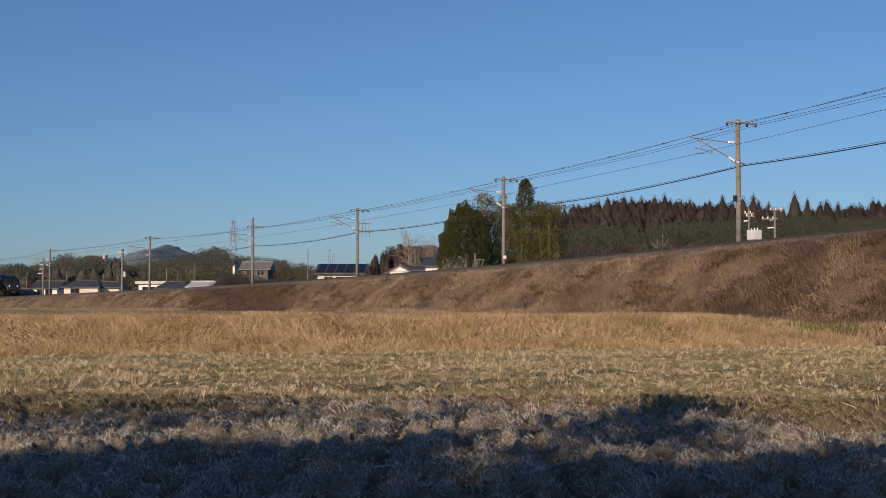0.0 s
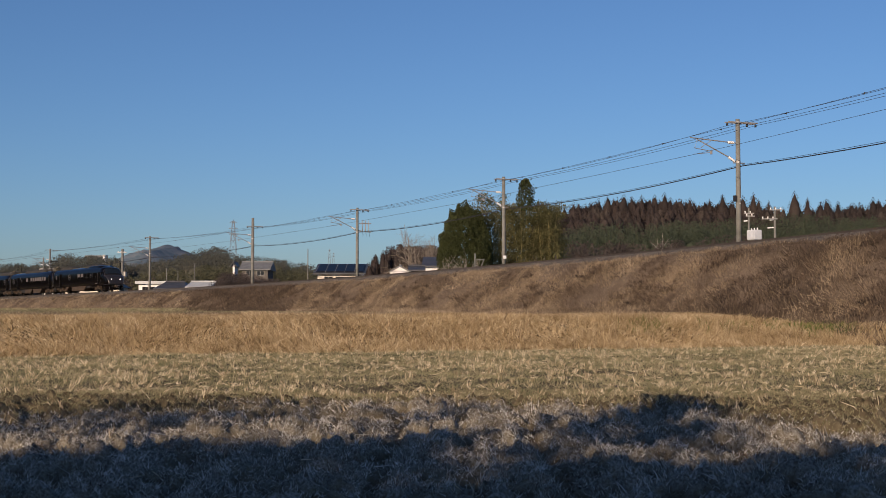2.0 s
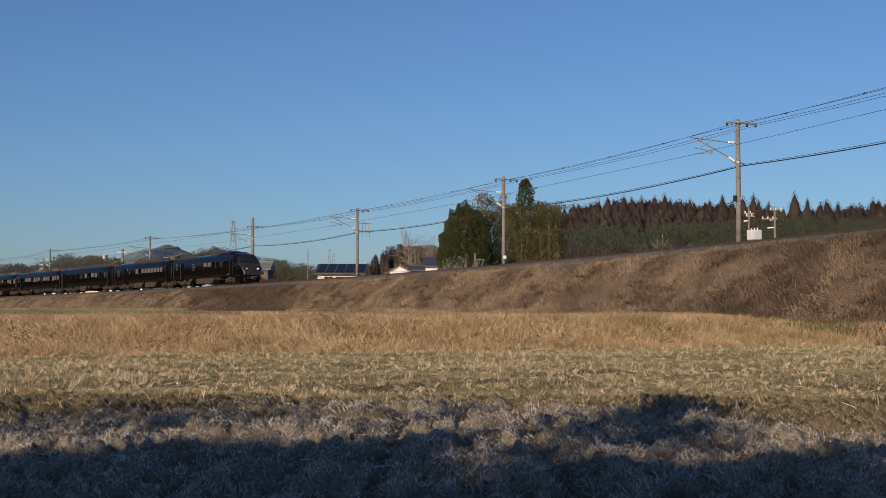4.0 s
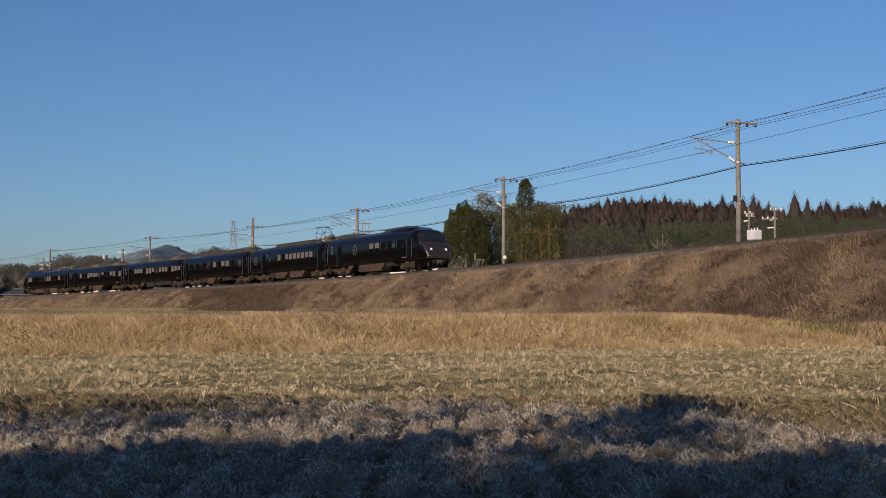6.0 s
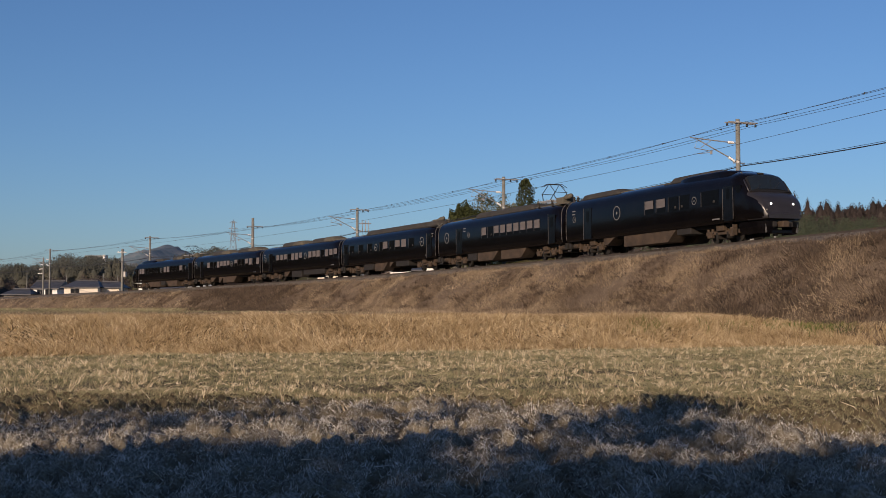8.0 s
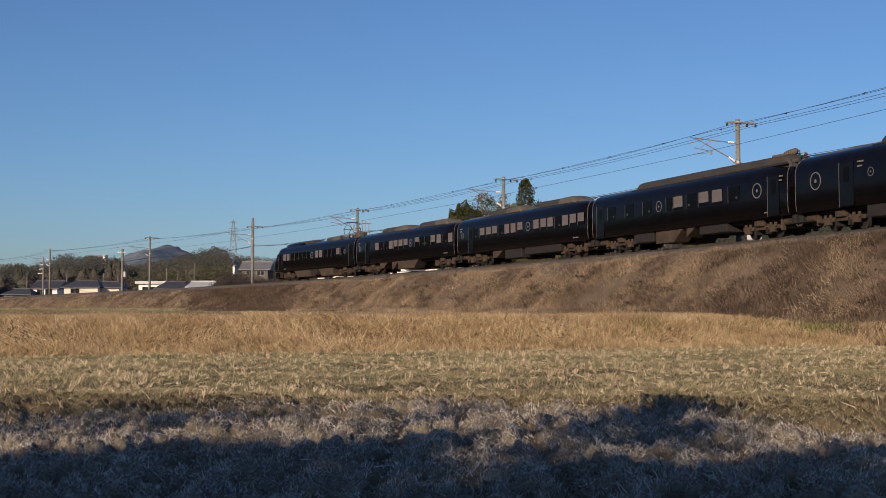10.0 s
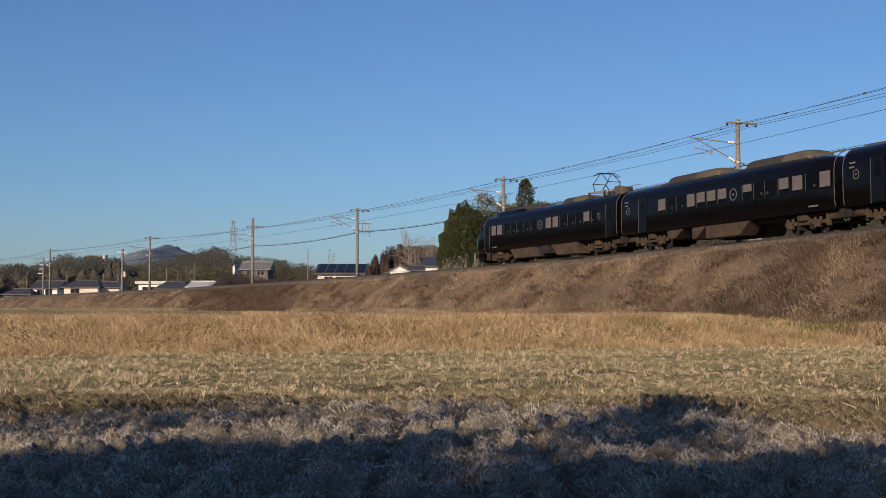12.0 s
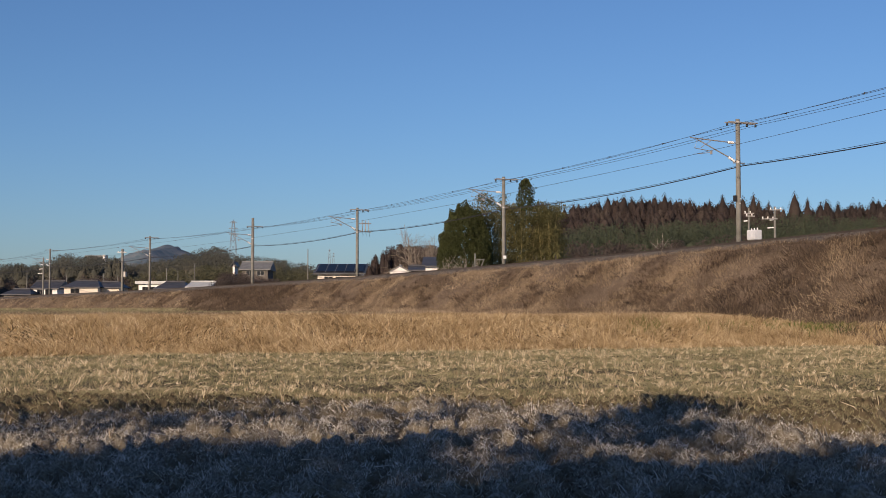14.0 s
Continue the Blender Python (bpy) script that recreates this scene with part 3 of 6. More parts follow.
# ---- poles and wires along the railway ----
POLES = [(54.0, 7.4, 0.15), (24.0, 7.37, 0.15), (-6.4, 7.26, 0.15), (-35.8, 7.14, 0.15), (-63.3, 8.05, 0.19), (-95.9, 7.7, 0.15), (-135.9, 7.75, 0.15), (-165.0, 7.4, 0.15), (-196.0, 7.4, 0.15)]
POLE_OFF = 3.0


def along(s, off=0.0, z=0.0):
    """The pose of a thing beside the track: local x points outwards, local y against the way of travel."""
    return Matrix.Translation(track(s, off, z)) @ Matrix.Rotation(float(track_angle(s)), 4, "Z")


def insulator(a, b, r, parent):
    bm = bmesh.new()
    a, b = Vector(a), Vector(b)
    k = 9
    for i in range(k):
        p, q = a.lerp(b, i / k), a.lerp(b, (i + 0.8) / k)
        tube(p, q, r * 0.92, r * 0.86, 10, bm)
        tube(q, a.lerp(b, (i + 1) / k), r * 0.84, r * 0.84, 8, bm)
    return part("insulator", bm, PORCELAIN, parent, "white ribbed porcelain insulator", True)


def catenary_pole(s, top, r, cantilever=True, extras=0):
    p = thing("catenary_pole", "tall round concrete pole carrying the railway's wires", "utility pole", along(s, POLE_OFF), "poles along the railway")
    part("post", tube((0, 0, -2.2), (0, 0, top), r * 1.12, r * 0.82, 16), CONCRETE, p, "", True)
    za = top - (1.0 if top > 8 else 0.2)
    for y in (-0.16, 0.16):
        part("crossarm", box(-0.75, 1.25, y - 0.03, y + 0.03, za - 0.035, za + 0.035), GALVANISED, p)
    for z in (za, top - 2.45):
        bm = tube((0, 0, z - 0.06), (0, 0, z + 0.06), r * 0.98, None, 16)
        part("clamp_band", bm, GALVANISED, p)
    for x in (-0.7, 0.62, 1.2):
        part("wire_insulator", tube((x, 0, za - 0.04), (x, 0, za - 0.2), 0.05, 0.07, 8), CABLE, p, "dark hanging insulator", True)
    if cantilever:
        zu, zl = 6.0, 4.92
        part("upper_tube", tube((-0.66, 0, zu + 0.02), (-3.15, 0, zu + 0.17), 0.032), GALVANISED, p)
        part("lower_tube", tube((-0.62, 0, zl + 0.25), (-2.7, 0, zu + 0.09), 0.036), GALVANISED, p)
        insulator((-0.28, 0, zu), (-0.66, 0, zu + 0.02), 0.09, p)
        insulator((-0.25, 0, zl + 0.04), (-0.62, 0, zl + 0.25), 0.09, p)
        part("stub_tube", tube((0, 0, zu), (-0.3, 0, zu), 0.03), GALVANISED, p)
        part("stub_tube", tube((0, 0, zl - 0.04), (-0.27, 0, zl + 0.05), 0.03), GALVANISED, p)
        part("brace", tube((-1.72, 0, zu + 0.1), (-2.45, 0, zu - 0.36), 0.022), GALVANISED, p)
        part("registration_arm", tube((-2.9, 0, zu - 0.4), (-1.8, 0, zu - 0.54), 0.022), GALVANISED, p)
        part("steady_arm", tube((-1.72, 0, zu - 0.6), (-2.9, 0, zu - 0.76), 0.018), GALVANISED, p)
        part("arm_joint", box(-1.84, -1.72, -0.05, 0.05, zu - 0.72, zu - 0.5, 0.02), GALVANISED, p)
        part("hanger", tube((-2.7, 0, zu + 0.1), (-2.85, 0, zu - 0.38), 0.01), GALVANISED, p)
        part("cable_bracket", box(-0.3, 0.42, -0.04, 0.04, zl - 0.09, zl - 0.03), GALVANISED, p)
    if extras == 1:
        part("number_plate", box(-0.13, 0.13, -r * 1.12 - 0.02, -r * 1.12 + 0.01, 0.75, 1.0), PORCELAIN, p, "small white plate without legible writing")
    if extras == 2:
        part("switch_frame", box(0.25, 1.5, -0.05, 0.05, 5.55, 5.63), GALVANISED, p)
        part("switch_frame", box(0.25, 1.5, -0.05, 0.05, 4.7, 4.78), GALVANISED, p)
        for x in (0.55, 0.9, 1.25):
            part("switch_insulator", tube((x, 0, 4.8), (x, 0, 5.9), 0.035, 0.03, 8), GALVANISED, p)
            part("cable_loop", tube((x, 0.02, 5.6), (x + 0.1, 0.02, 4.3), 0.02), CABLE, p)
    if extras == 3:
        part("signal_box", box(-0.3, -0.14, -0.1, 0.1, 2.65, 3.0, 0.02), CABLE, p, "black weatherproof box on the pole")
        for z in (2.55, 2.8):
            part("lamp_spot", tube((0, -r, z), (0.0, -r - 0.03, z), 0.03), PORCELAIN, p)
    return p


def wire(name, pts, r, material, label, sag=0.0, steps=10):
    cu = bpy.data.curves.new(name, "CURVE")
    cu.dimensions = "3D"
    cu.bevel_depth, cu.bevel_resolution = r, 1
    sp = cu.splines.new("POLY")
    ps = []
    for a, b in zip(pts[:-1], pts[1:]):
        for k in range(steps):
            t = k / steps
            ps.append(a.lerp(b, t) - Vector((0, 0, 4 * sag * t * (1 - t))))
    ps.append(pts[-1])
    sp.points.add(len(ps) - 1)
    for q, v in zip(sp.points, ps):
        q.co = (*v, 1)
    cu.materials.append(material)
    return tagged(new(name, cu), label, "wire", "overhead wires")


def build_line():
    for i, (s, top, r) in enumerate(POLES):
        catenary_pole(s, top, r, True, {1: 3, 2: 1, 3: 2}.get(i, 0))
    at = lambda off, z0, from_top: [track(s, off, (top - (1.2 if top > 8 else 0.4) + z0) if from_top else z0) for s, top, r in POLES]
    wire("feeder_wire", at(POLE_OFF - 0.7, 0, True), 0.0105, COPPER, "thin overhead feeder wire on insulators", 0.27)
    wire("feeder_wire", at(POLE_OFF + 0.6, 0.06, True), 0.0105, COPPER, "thin overhead feeder wire on insulators", 0.18)
    wire("feeder_wire", at(POLE_OFF + 1.25, 0.1, True), 0.0105, COPPER, "thin overhead feeder wire on insulators", 0.2)
    line = at(0.0, 6.26, False)
    carrier = wire("messenger_wire", line, 0.0105, COPPER, "messenger wire with dark clamps holding up the contact wire", 0.12)
    wire("contact_wire", at(0.0, 5.2, False), 0.0105, COPPER, "copper contact wire over the track", 0.02)
    wire("signal_cable", at(POLE_OFF + 0.35, 4.72, False), 0.03, CABLE, "thick black cable slung from pole to pole", 0.32)
    wire("signal_cable", at(POLE_OFF + 0.35, 4.79, False), 0.012, CABLE, "thin steel strand above the black cable", 0.3)
    # clamps and droppers along the messenger wire
    clamp = tube((-0.07, 0, 0), (0.07, 0, 0), 0.024, 0.024, 8)
    tube((-0.02, 0, -0.05), (0.02, 0, 0.03), 0.03, 0.03, 6, clamp)
    first = None
    for a, b in zip(line[:-1], line[1:]):
        for k in range(5):
            t = (k + 0.5) / 5
            c = a.lerp(b, t) - Vector((0, 0, 0.48 * t * (1 - t)))
            if first is None:
                first = part("wire_clamp", clamp, CABLE, carrier)
                ob = first
            else:
                ob = new("wire_clamp", first.data)
                ob.parent = carrier
            d = (b - a).normalized()
            ob.matrix_basis = Matrix.Translation(c) @ d.to_track_quat("X", "Z").to_matrix().to_4x4()


build_line()


# ---- the train ----
def train_paint():
    m, n, l = nodes_of("dark_metallic_paint")
    b = n["Principled BSDF"]
    co = n.new("ShaderNodeTexCoord")
    no = n.new("ShaderNodeTexNoise")
    no.inputs["Scale"].default_value, no.inputs["Detail"].default_value = 1.4, 5
    l.new(co.outputs["Object"], no.inputs[0])
    r = ramp(n, [(0.3, (0.0022, 0.0019, 0.0024)), (0.7, (0.0042, 0.0036, 0.0042))])
    l.new(no.outputs[0], r.inputs[0])
    l.new(r.outputs[0], b.inputs["Base Color"])
    mr = n.new("ShaderNodeMapRange")
    mr.inputs[3].default_value, mr.inputs[4].default_value = 0.1, 0.2
    l.new(no.outputs[0], mr.inputs[0])
    l.new(mr.outputs[0], b.inputs["Roughness"])
    b.inputs["Metallic"].default_value = 0.0
    b.inputs["Specular IOR Level"].default_value = 0.18
    b.inputs["Coat Weight"].default_value = 0.0
    b.inputs["Coat Roughness"].default_value = 0.15
    return m


PAINT = train_paint()
# lighter copy of the body paint, with the sheen of sky and sun in its colour
SHEEN_PAINT = surface("dark_paint_with_sky_sheen", (0.018, 0.0172, 0.02), (0.03, 0.0287, 0.033), 1.4, 16, 0.3, spec=0.35, bump=0.03)
UNDER = surface("rusty_underframe", (0.018, 0.013, 0.009), (0.07, 0.046, 0.029), 1.5, 20, 0.85)
UNDER_DARK = surface("near_black_metal", (0.005, 0.0047, 0.0044), (0.017, 0.0145, 0.0125), 3, 30, 0.8)
ROOF_PALE = surface("bleached_roof_cover", (0.055, 0.05, 0.038), (0.1, 0.09, 0.068), 1.1, 16, 0.8)
ROOF_DUST = surface("dusty_roof_cover", (0.02, 0.019, 0.0175), (0.046, 0.041, 0.034), 1.1, 16, 0.75)
GLASS = plain("tinted_glass", (0.003, 0.003, 0.0035), 0.12, spec=0.06)
SCREEN = plain("windscreen_glass", (0.012, 0.016, 0.018), 0.05, spec=0.85)
PILLAR = plain("black_screen_gasket", (0.006, 0.006, 0.007), 0.6)
BLIND = surface("drawn_fabric_blind", (0.075, 0.068, 0.07), (0.12, 0.108, 0.111), 2, 50, 0.9, bump=0)
HEADREST = surface("seat_cloth", (0.012, 0.011, 0.011), (0.026, 0.024, 0.023), 3, 40, 0.9, bump=0)
TRIM = plain("brushed_light_trim", (0.075, 0.072, 0.07), 0.6, 0.1)
LETTER = plain("pale_marking", (0.13, 0.125, 0.12), 0.6)
HEADLIGHT = plain("lit_headlight", (1.0, 0.97, 0.9), 0.2, emit=6.0)
SASH = plain("dull_window_edge", (0.055, 0.051, 0.049), 0.6)
RUBBER = plain("grey_bellows_rubber", (0.03, 0.03, 0.032), 0.7)

ROOF_TOP = 3.74
PROFILE = [(0.95, 1.36), (1.05, 1.42), (1.35, 1.46), (2.0, 1.473), (2.78, 1.462), (3.08, 1.41), (3.3, 1.3), (3.5, 1.09), (3.65, 0.76), (3.725, 0.38), (3.74, 0.0)]
PZ = [p[0] for p in PROFILE]
PW = [p[1] for p in PROFILE]
NOSE_U = [0, 17.4, 18.0, 18.6, 19.1, 19.5, 19.62, 20.12, 20.17, 20.24, 20.48, 20.71, 20.89, 21.03, 21.14, 21.22, 21.26]
NOSE_T = [3.74, 3.74, 3.72, 3.62, 3.5, 3.38, 3.28, 2.5, 2.44, 2.41, 2.3, 2.16, 2.0, 1.84, 1.65, 1.44, 1.22]
NOSE_W = [1.473, 1.473, 1.473, 1.472, 1.468, 1.462, 1.46, 1.44, 1.438, 1.434, 1.39, 1.33, 1.26, 1.19, 1.11, 1.03, 0.97]
NOSE_B = [0.95, 0.95, 0.95, 0.95, 0.95, 0.95, 0.95, 0.95, 0.95, 0.95, 0.95, 0.955, 0.96, 0.97, 0.98, 0.99, 1.0]
SQUARE = [1.36, 1.42, 1.46, 1.473, 1.471, 1.462, 1.43, 1.35, 1.15, 0.75, 0.0]


def hull_at(u):
    """The outline's top, bottom and half-widths at u: an arched roof that turns into a slanting, nearly flat front."""
    f = float(np.clip((u - 18.2) / 1.2, 0, 1))
    f = f * f * (3 - 2 * f)
    k = np.interp(u, NOSE_U, NOSE_W) / 1.473
    t, b = np.interp(u, NOSE_U, NOSE_T), np.interp(u, NOSE_U, NOSE_B)
    ws = [(p + (q - p) * f) * k for p, q in zip(PW, SQUARE)]
    # the windscreen stands in from the flanks
    g = float(smooth01((u - 18.9) / 0.7))
    zs = [b + (z - 0.95) * (t - b) / (ROOF_TOP - 0.95) for z in PZ]
    return t, b, [w * (1 - 0.13 * g * float(smooth01((z - 2.4) / 0.8))) for w, z in zip(ws, zs)]


def hull_side(u, z):
    """Half the width of the hull at height z."""
    t, b, ws = hull_at(u)
    return float(np.interp(0.95 + (z - b) * (ROOF_TOP - 0.95) / (t - b), PZ, ws))


def hull_top(u, y):
    t, b, ws = hull_at(u)
    zp = float(np.interp(abs(y), ws[:3:-1], PZ[:3:-1]))
    return b + (zp - 0.95) * (t - b) / (ROOF_TOP - 0.95)


def loft(stations):
    bm = bmesh.new()
    rings = []
    for u in stations:
        t, b, ws = hull_at(u)
        zs = [b + (z - 0.95) * (t - b) / (ROOF_TOP - 0.95) for z in PZ]
        ring = [(-w, z) for z, w in zip(zs[:-1], ws[:-1])] + [(0, zs[-1])] + [(w, z) for z, w in list(zip(zs[:-1], ws[:-1]))[::-1]]
        row = [bm.verts.new((u - 10.25, y, z)) for y, z in ring]
        rings.append(row)
    for a, b in zip(rings[:-1], rings[1:]):
        for k in range(len(a)):
            bm.faces.new((a[k], a[(k + 1) % len(a)], b[(k + 1) % len(a)], b[k]))
    caps = [bm.faces.new(rings[0]), bm.faces.new(rings[-1][::-1])]
    bmesh.ops.recalc_face_normals(bm, faces=bm.faces)
    for c in caps:
        for e in c.edges:
            e.smooth = False
    for e in bm.edges:
        if abs(e.verts[0].co.z - 0.95) < 0.001 and abs(e.verts[1].co.z - 0.95) < 0.001:
            e.smooth = False
    return bm


def ring_mesh(r0, r1, thick, k=24, dot=0.0):
    """A flat round ring standing in the plane x-z, facing -y."""
    bm = bmesh.new()
    vs = []
    for i in range(k):
        c, s = math.cos(i * math.tau / k), math.sin(i * math.tau / k)
        vs.append([bm.verts.new((r * c, y, r * s)) for r, y in ((r0, 0), (r1, 0), (r1, -thick), (r0, -thick))])
    for i in range(k):
        a, b = vs[i], vs[(i + 1) % k]
        for j in range(4):
            bm.faces.new((a[j], b[j], b[(j + 1) % 4], a[(j + 1) % 4]))
    if dot:
        tube((0, 0, 0), (0, -thick, 0), dot, None, 12, bm)
    return bm


SHARED = {}


def shared(key, name, make, material, parent, m, label=""):
    """A part on a mesh that all its like share."""
    if key not in SHARED:
        bm = make()
        me = bpy.data.meshes.new(name)
        bm.to_mesh(me)
        bm.free()
        me.materials.append(material)
        SHARED[key] = me
    ob = new(name, SHARED[key])
    ob.parent = parent
    ob.matrix_basis = m
    return tagged(ob, label=label)


def on_side(u, z, side):
    """A pose on the car's flank: local -y points away from the car. side -1 or 1."""
    m = Matrix.Translation((u - 10.25, side * float(np.interp(z, PZ, PW)), z))
    return m if side < 0 else m @ Matrix.Rotation(math.pi, 4, "Z")


def bogie(car, x):
    b = part("bogie", box(-1.55, 1.55, -0.98, -0.86, 0.42, 0.62, 0.03), UNDER, car, "rusty brown bogie with steel wheels")
    b.location = (x, 0, 0)
    bm = box(-1.55, 1.55, 0.86, 0.98, 0.42, 0.62, 0.03)
    box(-0.3, 0.3, -0.9, 0.9, 0.45, 0.75, 0.0, bm)
    box(-0.35, 0.35, -1.15, -0.9, 0.6, 0.95, 0.05, bm)
    box(-0.35, 0.35, 0.9, 1.15, 0.6, 0.95, 0.05, bm)
    part("bolster", bm, UNDER, b)
    for wx in (-1.05, 1.05):
        for sy in (-1, 1):
            bm = tube((0, 0, 0), (0, sy * 0.13, 0), 0.43, 0.43, 24)
            tube((0, sy * 0.13, 0), (0, sy * 0.17, 0), 0.16, 0.12, 16, bm)
            tube((0, -sy * 0.02, 0), (0, sy * 0.01, 0), 0.455, 0.455, 24, bm)
            w = part("wheel", bm, UNDER_DARK, b)
            w.location = (wx, sy * 0.5, 0.43)
            bm = box(-0.2, 0.2, -0.11, 0.11, -0.16, 0.2, 0.04)
            tube((-0.2, 0, 0.1), (-0.2, 0, 0.32), 0.08, 0.08, 10, bm)
            tube((0.2, 0, 0.1), (0.2, 0, 0.32), 0.08, 0.08, 10, bm)
            a = part("axle_box", bm, UNDER, b)
            a.location = (wx, sy * 1.0, 0.43)
    part("brake_gear", box(-0.55, -0.42, -1.02, 1.02, 0.2, 0.55, 0.02), UNDER_DARK, b)
    part("brake_gear", box(0.42, 0.55, -1.02, 1.02, 0.2, 0.55, 0.02), UNDER_DARK, b)


def end_gear(car, e):
    """What hangs below a car's end between the bogie and the coupler; e: -1 the rear end, 1 the front."""
    x = lambda u: e * (10.2 - u)
    span = lambda a, b: (min(x(a), x(b)), max(x(a), x(b)))
    part("end_beam", box(*span(0.05, 0.35), -1.2, 1.2, 0.55, 0.96, 0.03), UNDER_DARK, car)
    part("end_beam", box(*span(0.5, 1.5), -0.7, 0.7, 0.4, 0.96, 0.05), UNDER_DARK, car)
    for sy in (-1, 1):
        part("air_tank", tube((x(0.55), sy * 0.95, 0.7), (x(1.15), sy * 0.95, 0.7), 0.16, 0.16, 14), UNDER, car, "small rusty air tank")
        part("bracket", box(*span(1.3, 1.42), sy * 0.95 - 0.12, sy * 0.95 + 0.12, 0.3, 0.95, 0.02), UNDER, car)
        bm = bmesh.new()
        pts = [(x(0.3), sy * 1.05, 0.9), (x(0.2), sy * 1.07, 0.55), (x(0.05), sy * 1.05, 0.38), (x(-0.1), sy * 1.02, 0.5)]
        for a, b in zip(pts[:-1], pts[1:]):
            tube(a, b, 0.035, None, 6, bm)
        part("hose", bm, RUBBER, car, "grey air hose hanging at the car's end", True)
        part("step", box(*span(1.5, 1.75), sy * 1.1 - 0.1, sy * 1.1 + 0.1, 0.42, 0.47), UNDER, car)


def roof_pod(car, u0, u1, half=0.85, h=0.42, z0=3.64, name="air_conditioner", label="long dusty air-conditioning cover on the roof", material=None, blunt=0.5):
    """A rounded case along the roof; blunt: how far its ends slope, in metres."""
    bm = bmesh.new()
    rings = []
    ln = u1 - u0
    e = blunt
    for u, k, g in ((0.0, 0.02, 0.86), (0.16 * e, 0.5, 0.93), (0.5 * e, 0.85, 0.98), (e, 0.98, 1), (ln / 2, 1, 1), (ln - e, 0.98, 1), (ln - 0.5 * e, 0.85, 0.98), (ln - 0.16 * e, 0.5, 0.93), (ln, 0.02, 0.86)):
        row = []
        for y, z in ((-1, -0.6), (-0.98, 0.4), (-0.88, 0.74), (-0.6, 0.93), (0, 1), (0.6, 0.93), (0.88, 0.74), (0.98, 0.4), (1, -0.6)):
            row.append(bm.verts.new((u0 + u - 10.25, y * half * g, z0 + z * h * (k if z > 0 else 1))))
        rings.append(row)
    for a, b in zip(rings[:-1], rings[1:]):
        for k in range(len(a) - 1):
            bm.faces.new((a[k], a[k + 1], b[k + 1], b[k]))
    bm.faces.new(rings[0])
    bm.faces.new(rings[-1][::-1])
    bmesh.ops.recalc_face_normals(bm, faces=bm.faces)
    return part(name, bm, material or ROOF_DUST, car, label, True)


def pantograph(car, u, up):
    """up: height of the contact strip over the rails."""
    x = u - 10.25
    base = part("pantograph", box(x - 1.05, x + 1.05, -0.75, -0.67, 3.98, 4.05), GALVANISED, car, "steel pantograph on the roof")
    bm = box(x - 1.05, x + 1.05, 0.67, 0.75, 3.98, 4.05)
    for k in (-1.02, 0, 0.95):
        box(x + k, x + k + 0.08, -0.75, 0.75, 3.98, 4.05, 0, bm)
    part("base_frame", bm, GALVANISED, base)
    for kx in (-0.95, 0.95):
        for ky in (-0.7, 0.7):
            bm = bmesh.new()
            for i in range(4):
                tube((x + kx, ky, 3.7 + i * 0.09), (x + kx, ky, 3.76 + i * 0.09), 0.11, 0.08, 10, bm)
            tube((x + kx, ky, 3.62), (x + kx, ky, 4.0), 0.05, None, 8, bm)
            part("roof_insulator", bm, ROOF_DUST, base, "brown-grey ribbed roof insulator", True)
    mid = 4.08 + (up - 4.08) * 0.45
    for sy in (-1, 1):
        for d in (-1, 1):
            part("lower_arm", tube((x + d * 0.45, sy * 0.6, 4.04), (x + d * 0.9, sy * 0.45, mid), 0.03), UNDER_DARK, base)
            part("upper_arm", tube((x + d * 0.9, sy * 0.45, mid), (x + d * 0.12, sy * 0.4, up - 0.05), 0.022), UNDER_DARK, base)
    for d in (-1, 1):
        part("cross_tube", tube((x + d * 0.9, -0.5, mid), (x + d * 0.9, 0.5, mid), 0.022), UNDER_DARK, base)
        bm = tube((x + d * 0.15, -0.55, up), (x + d * 0.15, 0.55, up), 0.025)
        tube((x + d * 0.15, -0.55, up), (x + d * 0.15, -0.9, up - 0.2), 0.02, None, 6, bm)
        tube((x + d * 0.15, 0.55, up), (x + d * 0.15, 0.9, up - 0.2), 0.02, None, 6, bm)
        part("contact_strip", bm, UNDER_DARK, base)


def roof_switchgear(car, u):
    """Circuit breaker beside the pantograph: a case, a lying drum, insulators and a busbar."""
    x = u - 10.25
    g = part("switchgear", box(x - 0.75, x + 0.15, -0.45, 0.35, 3.7, 4.16, 0.05), ROOF_PALE, car, "khaki switchgear case on the roof")
    bm = tube((x + 0.05, -0.2, 4.12), (x + 0.95, -0.2, 4.2), 0.13, 0.11, 12)
    for k in range(5):
        tube((x + 0.2 + k * 0.14, -0.2, 4.13 + k * 0.012), (x + 0.26 + k * 0.14, -0.2, 4.135 + k * 0.012), 0.17, 0.17, 12, bm)
    part("breaker_drum", bm, ROOF_PALE, g, "", True)
    for k in (-1.15, 0.75, 1.25):
        bm = bmesh.new()
        for i in range(4):
            tube((x + k, 0.1, 3.66 + i * 0.1), (x + k, 0.1, 3.73 + i * 0.1), 0.12, 0.09, 10, bm)
        tube((x + k, 0.1, 3.6), (x + k, 0.1, 4.08), 0.05, None, 8, bm)
        part("roof_insulator", bm, ROOF_DUST, g, "brown-grey ribbed roof insulator", True)
    part("busbar", tube((x - 2.6, 0.1, 4.12), (x + 1.3, 0.1, 4.1), 0.025), GALVANISED, g)
    part("cable_head", tube((x + 1.3, -0.3, 3.66), (x + 1.3, -0.3, 4.2), 0.035, 0.02, 8), CABLE, g)


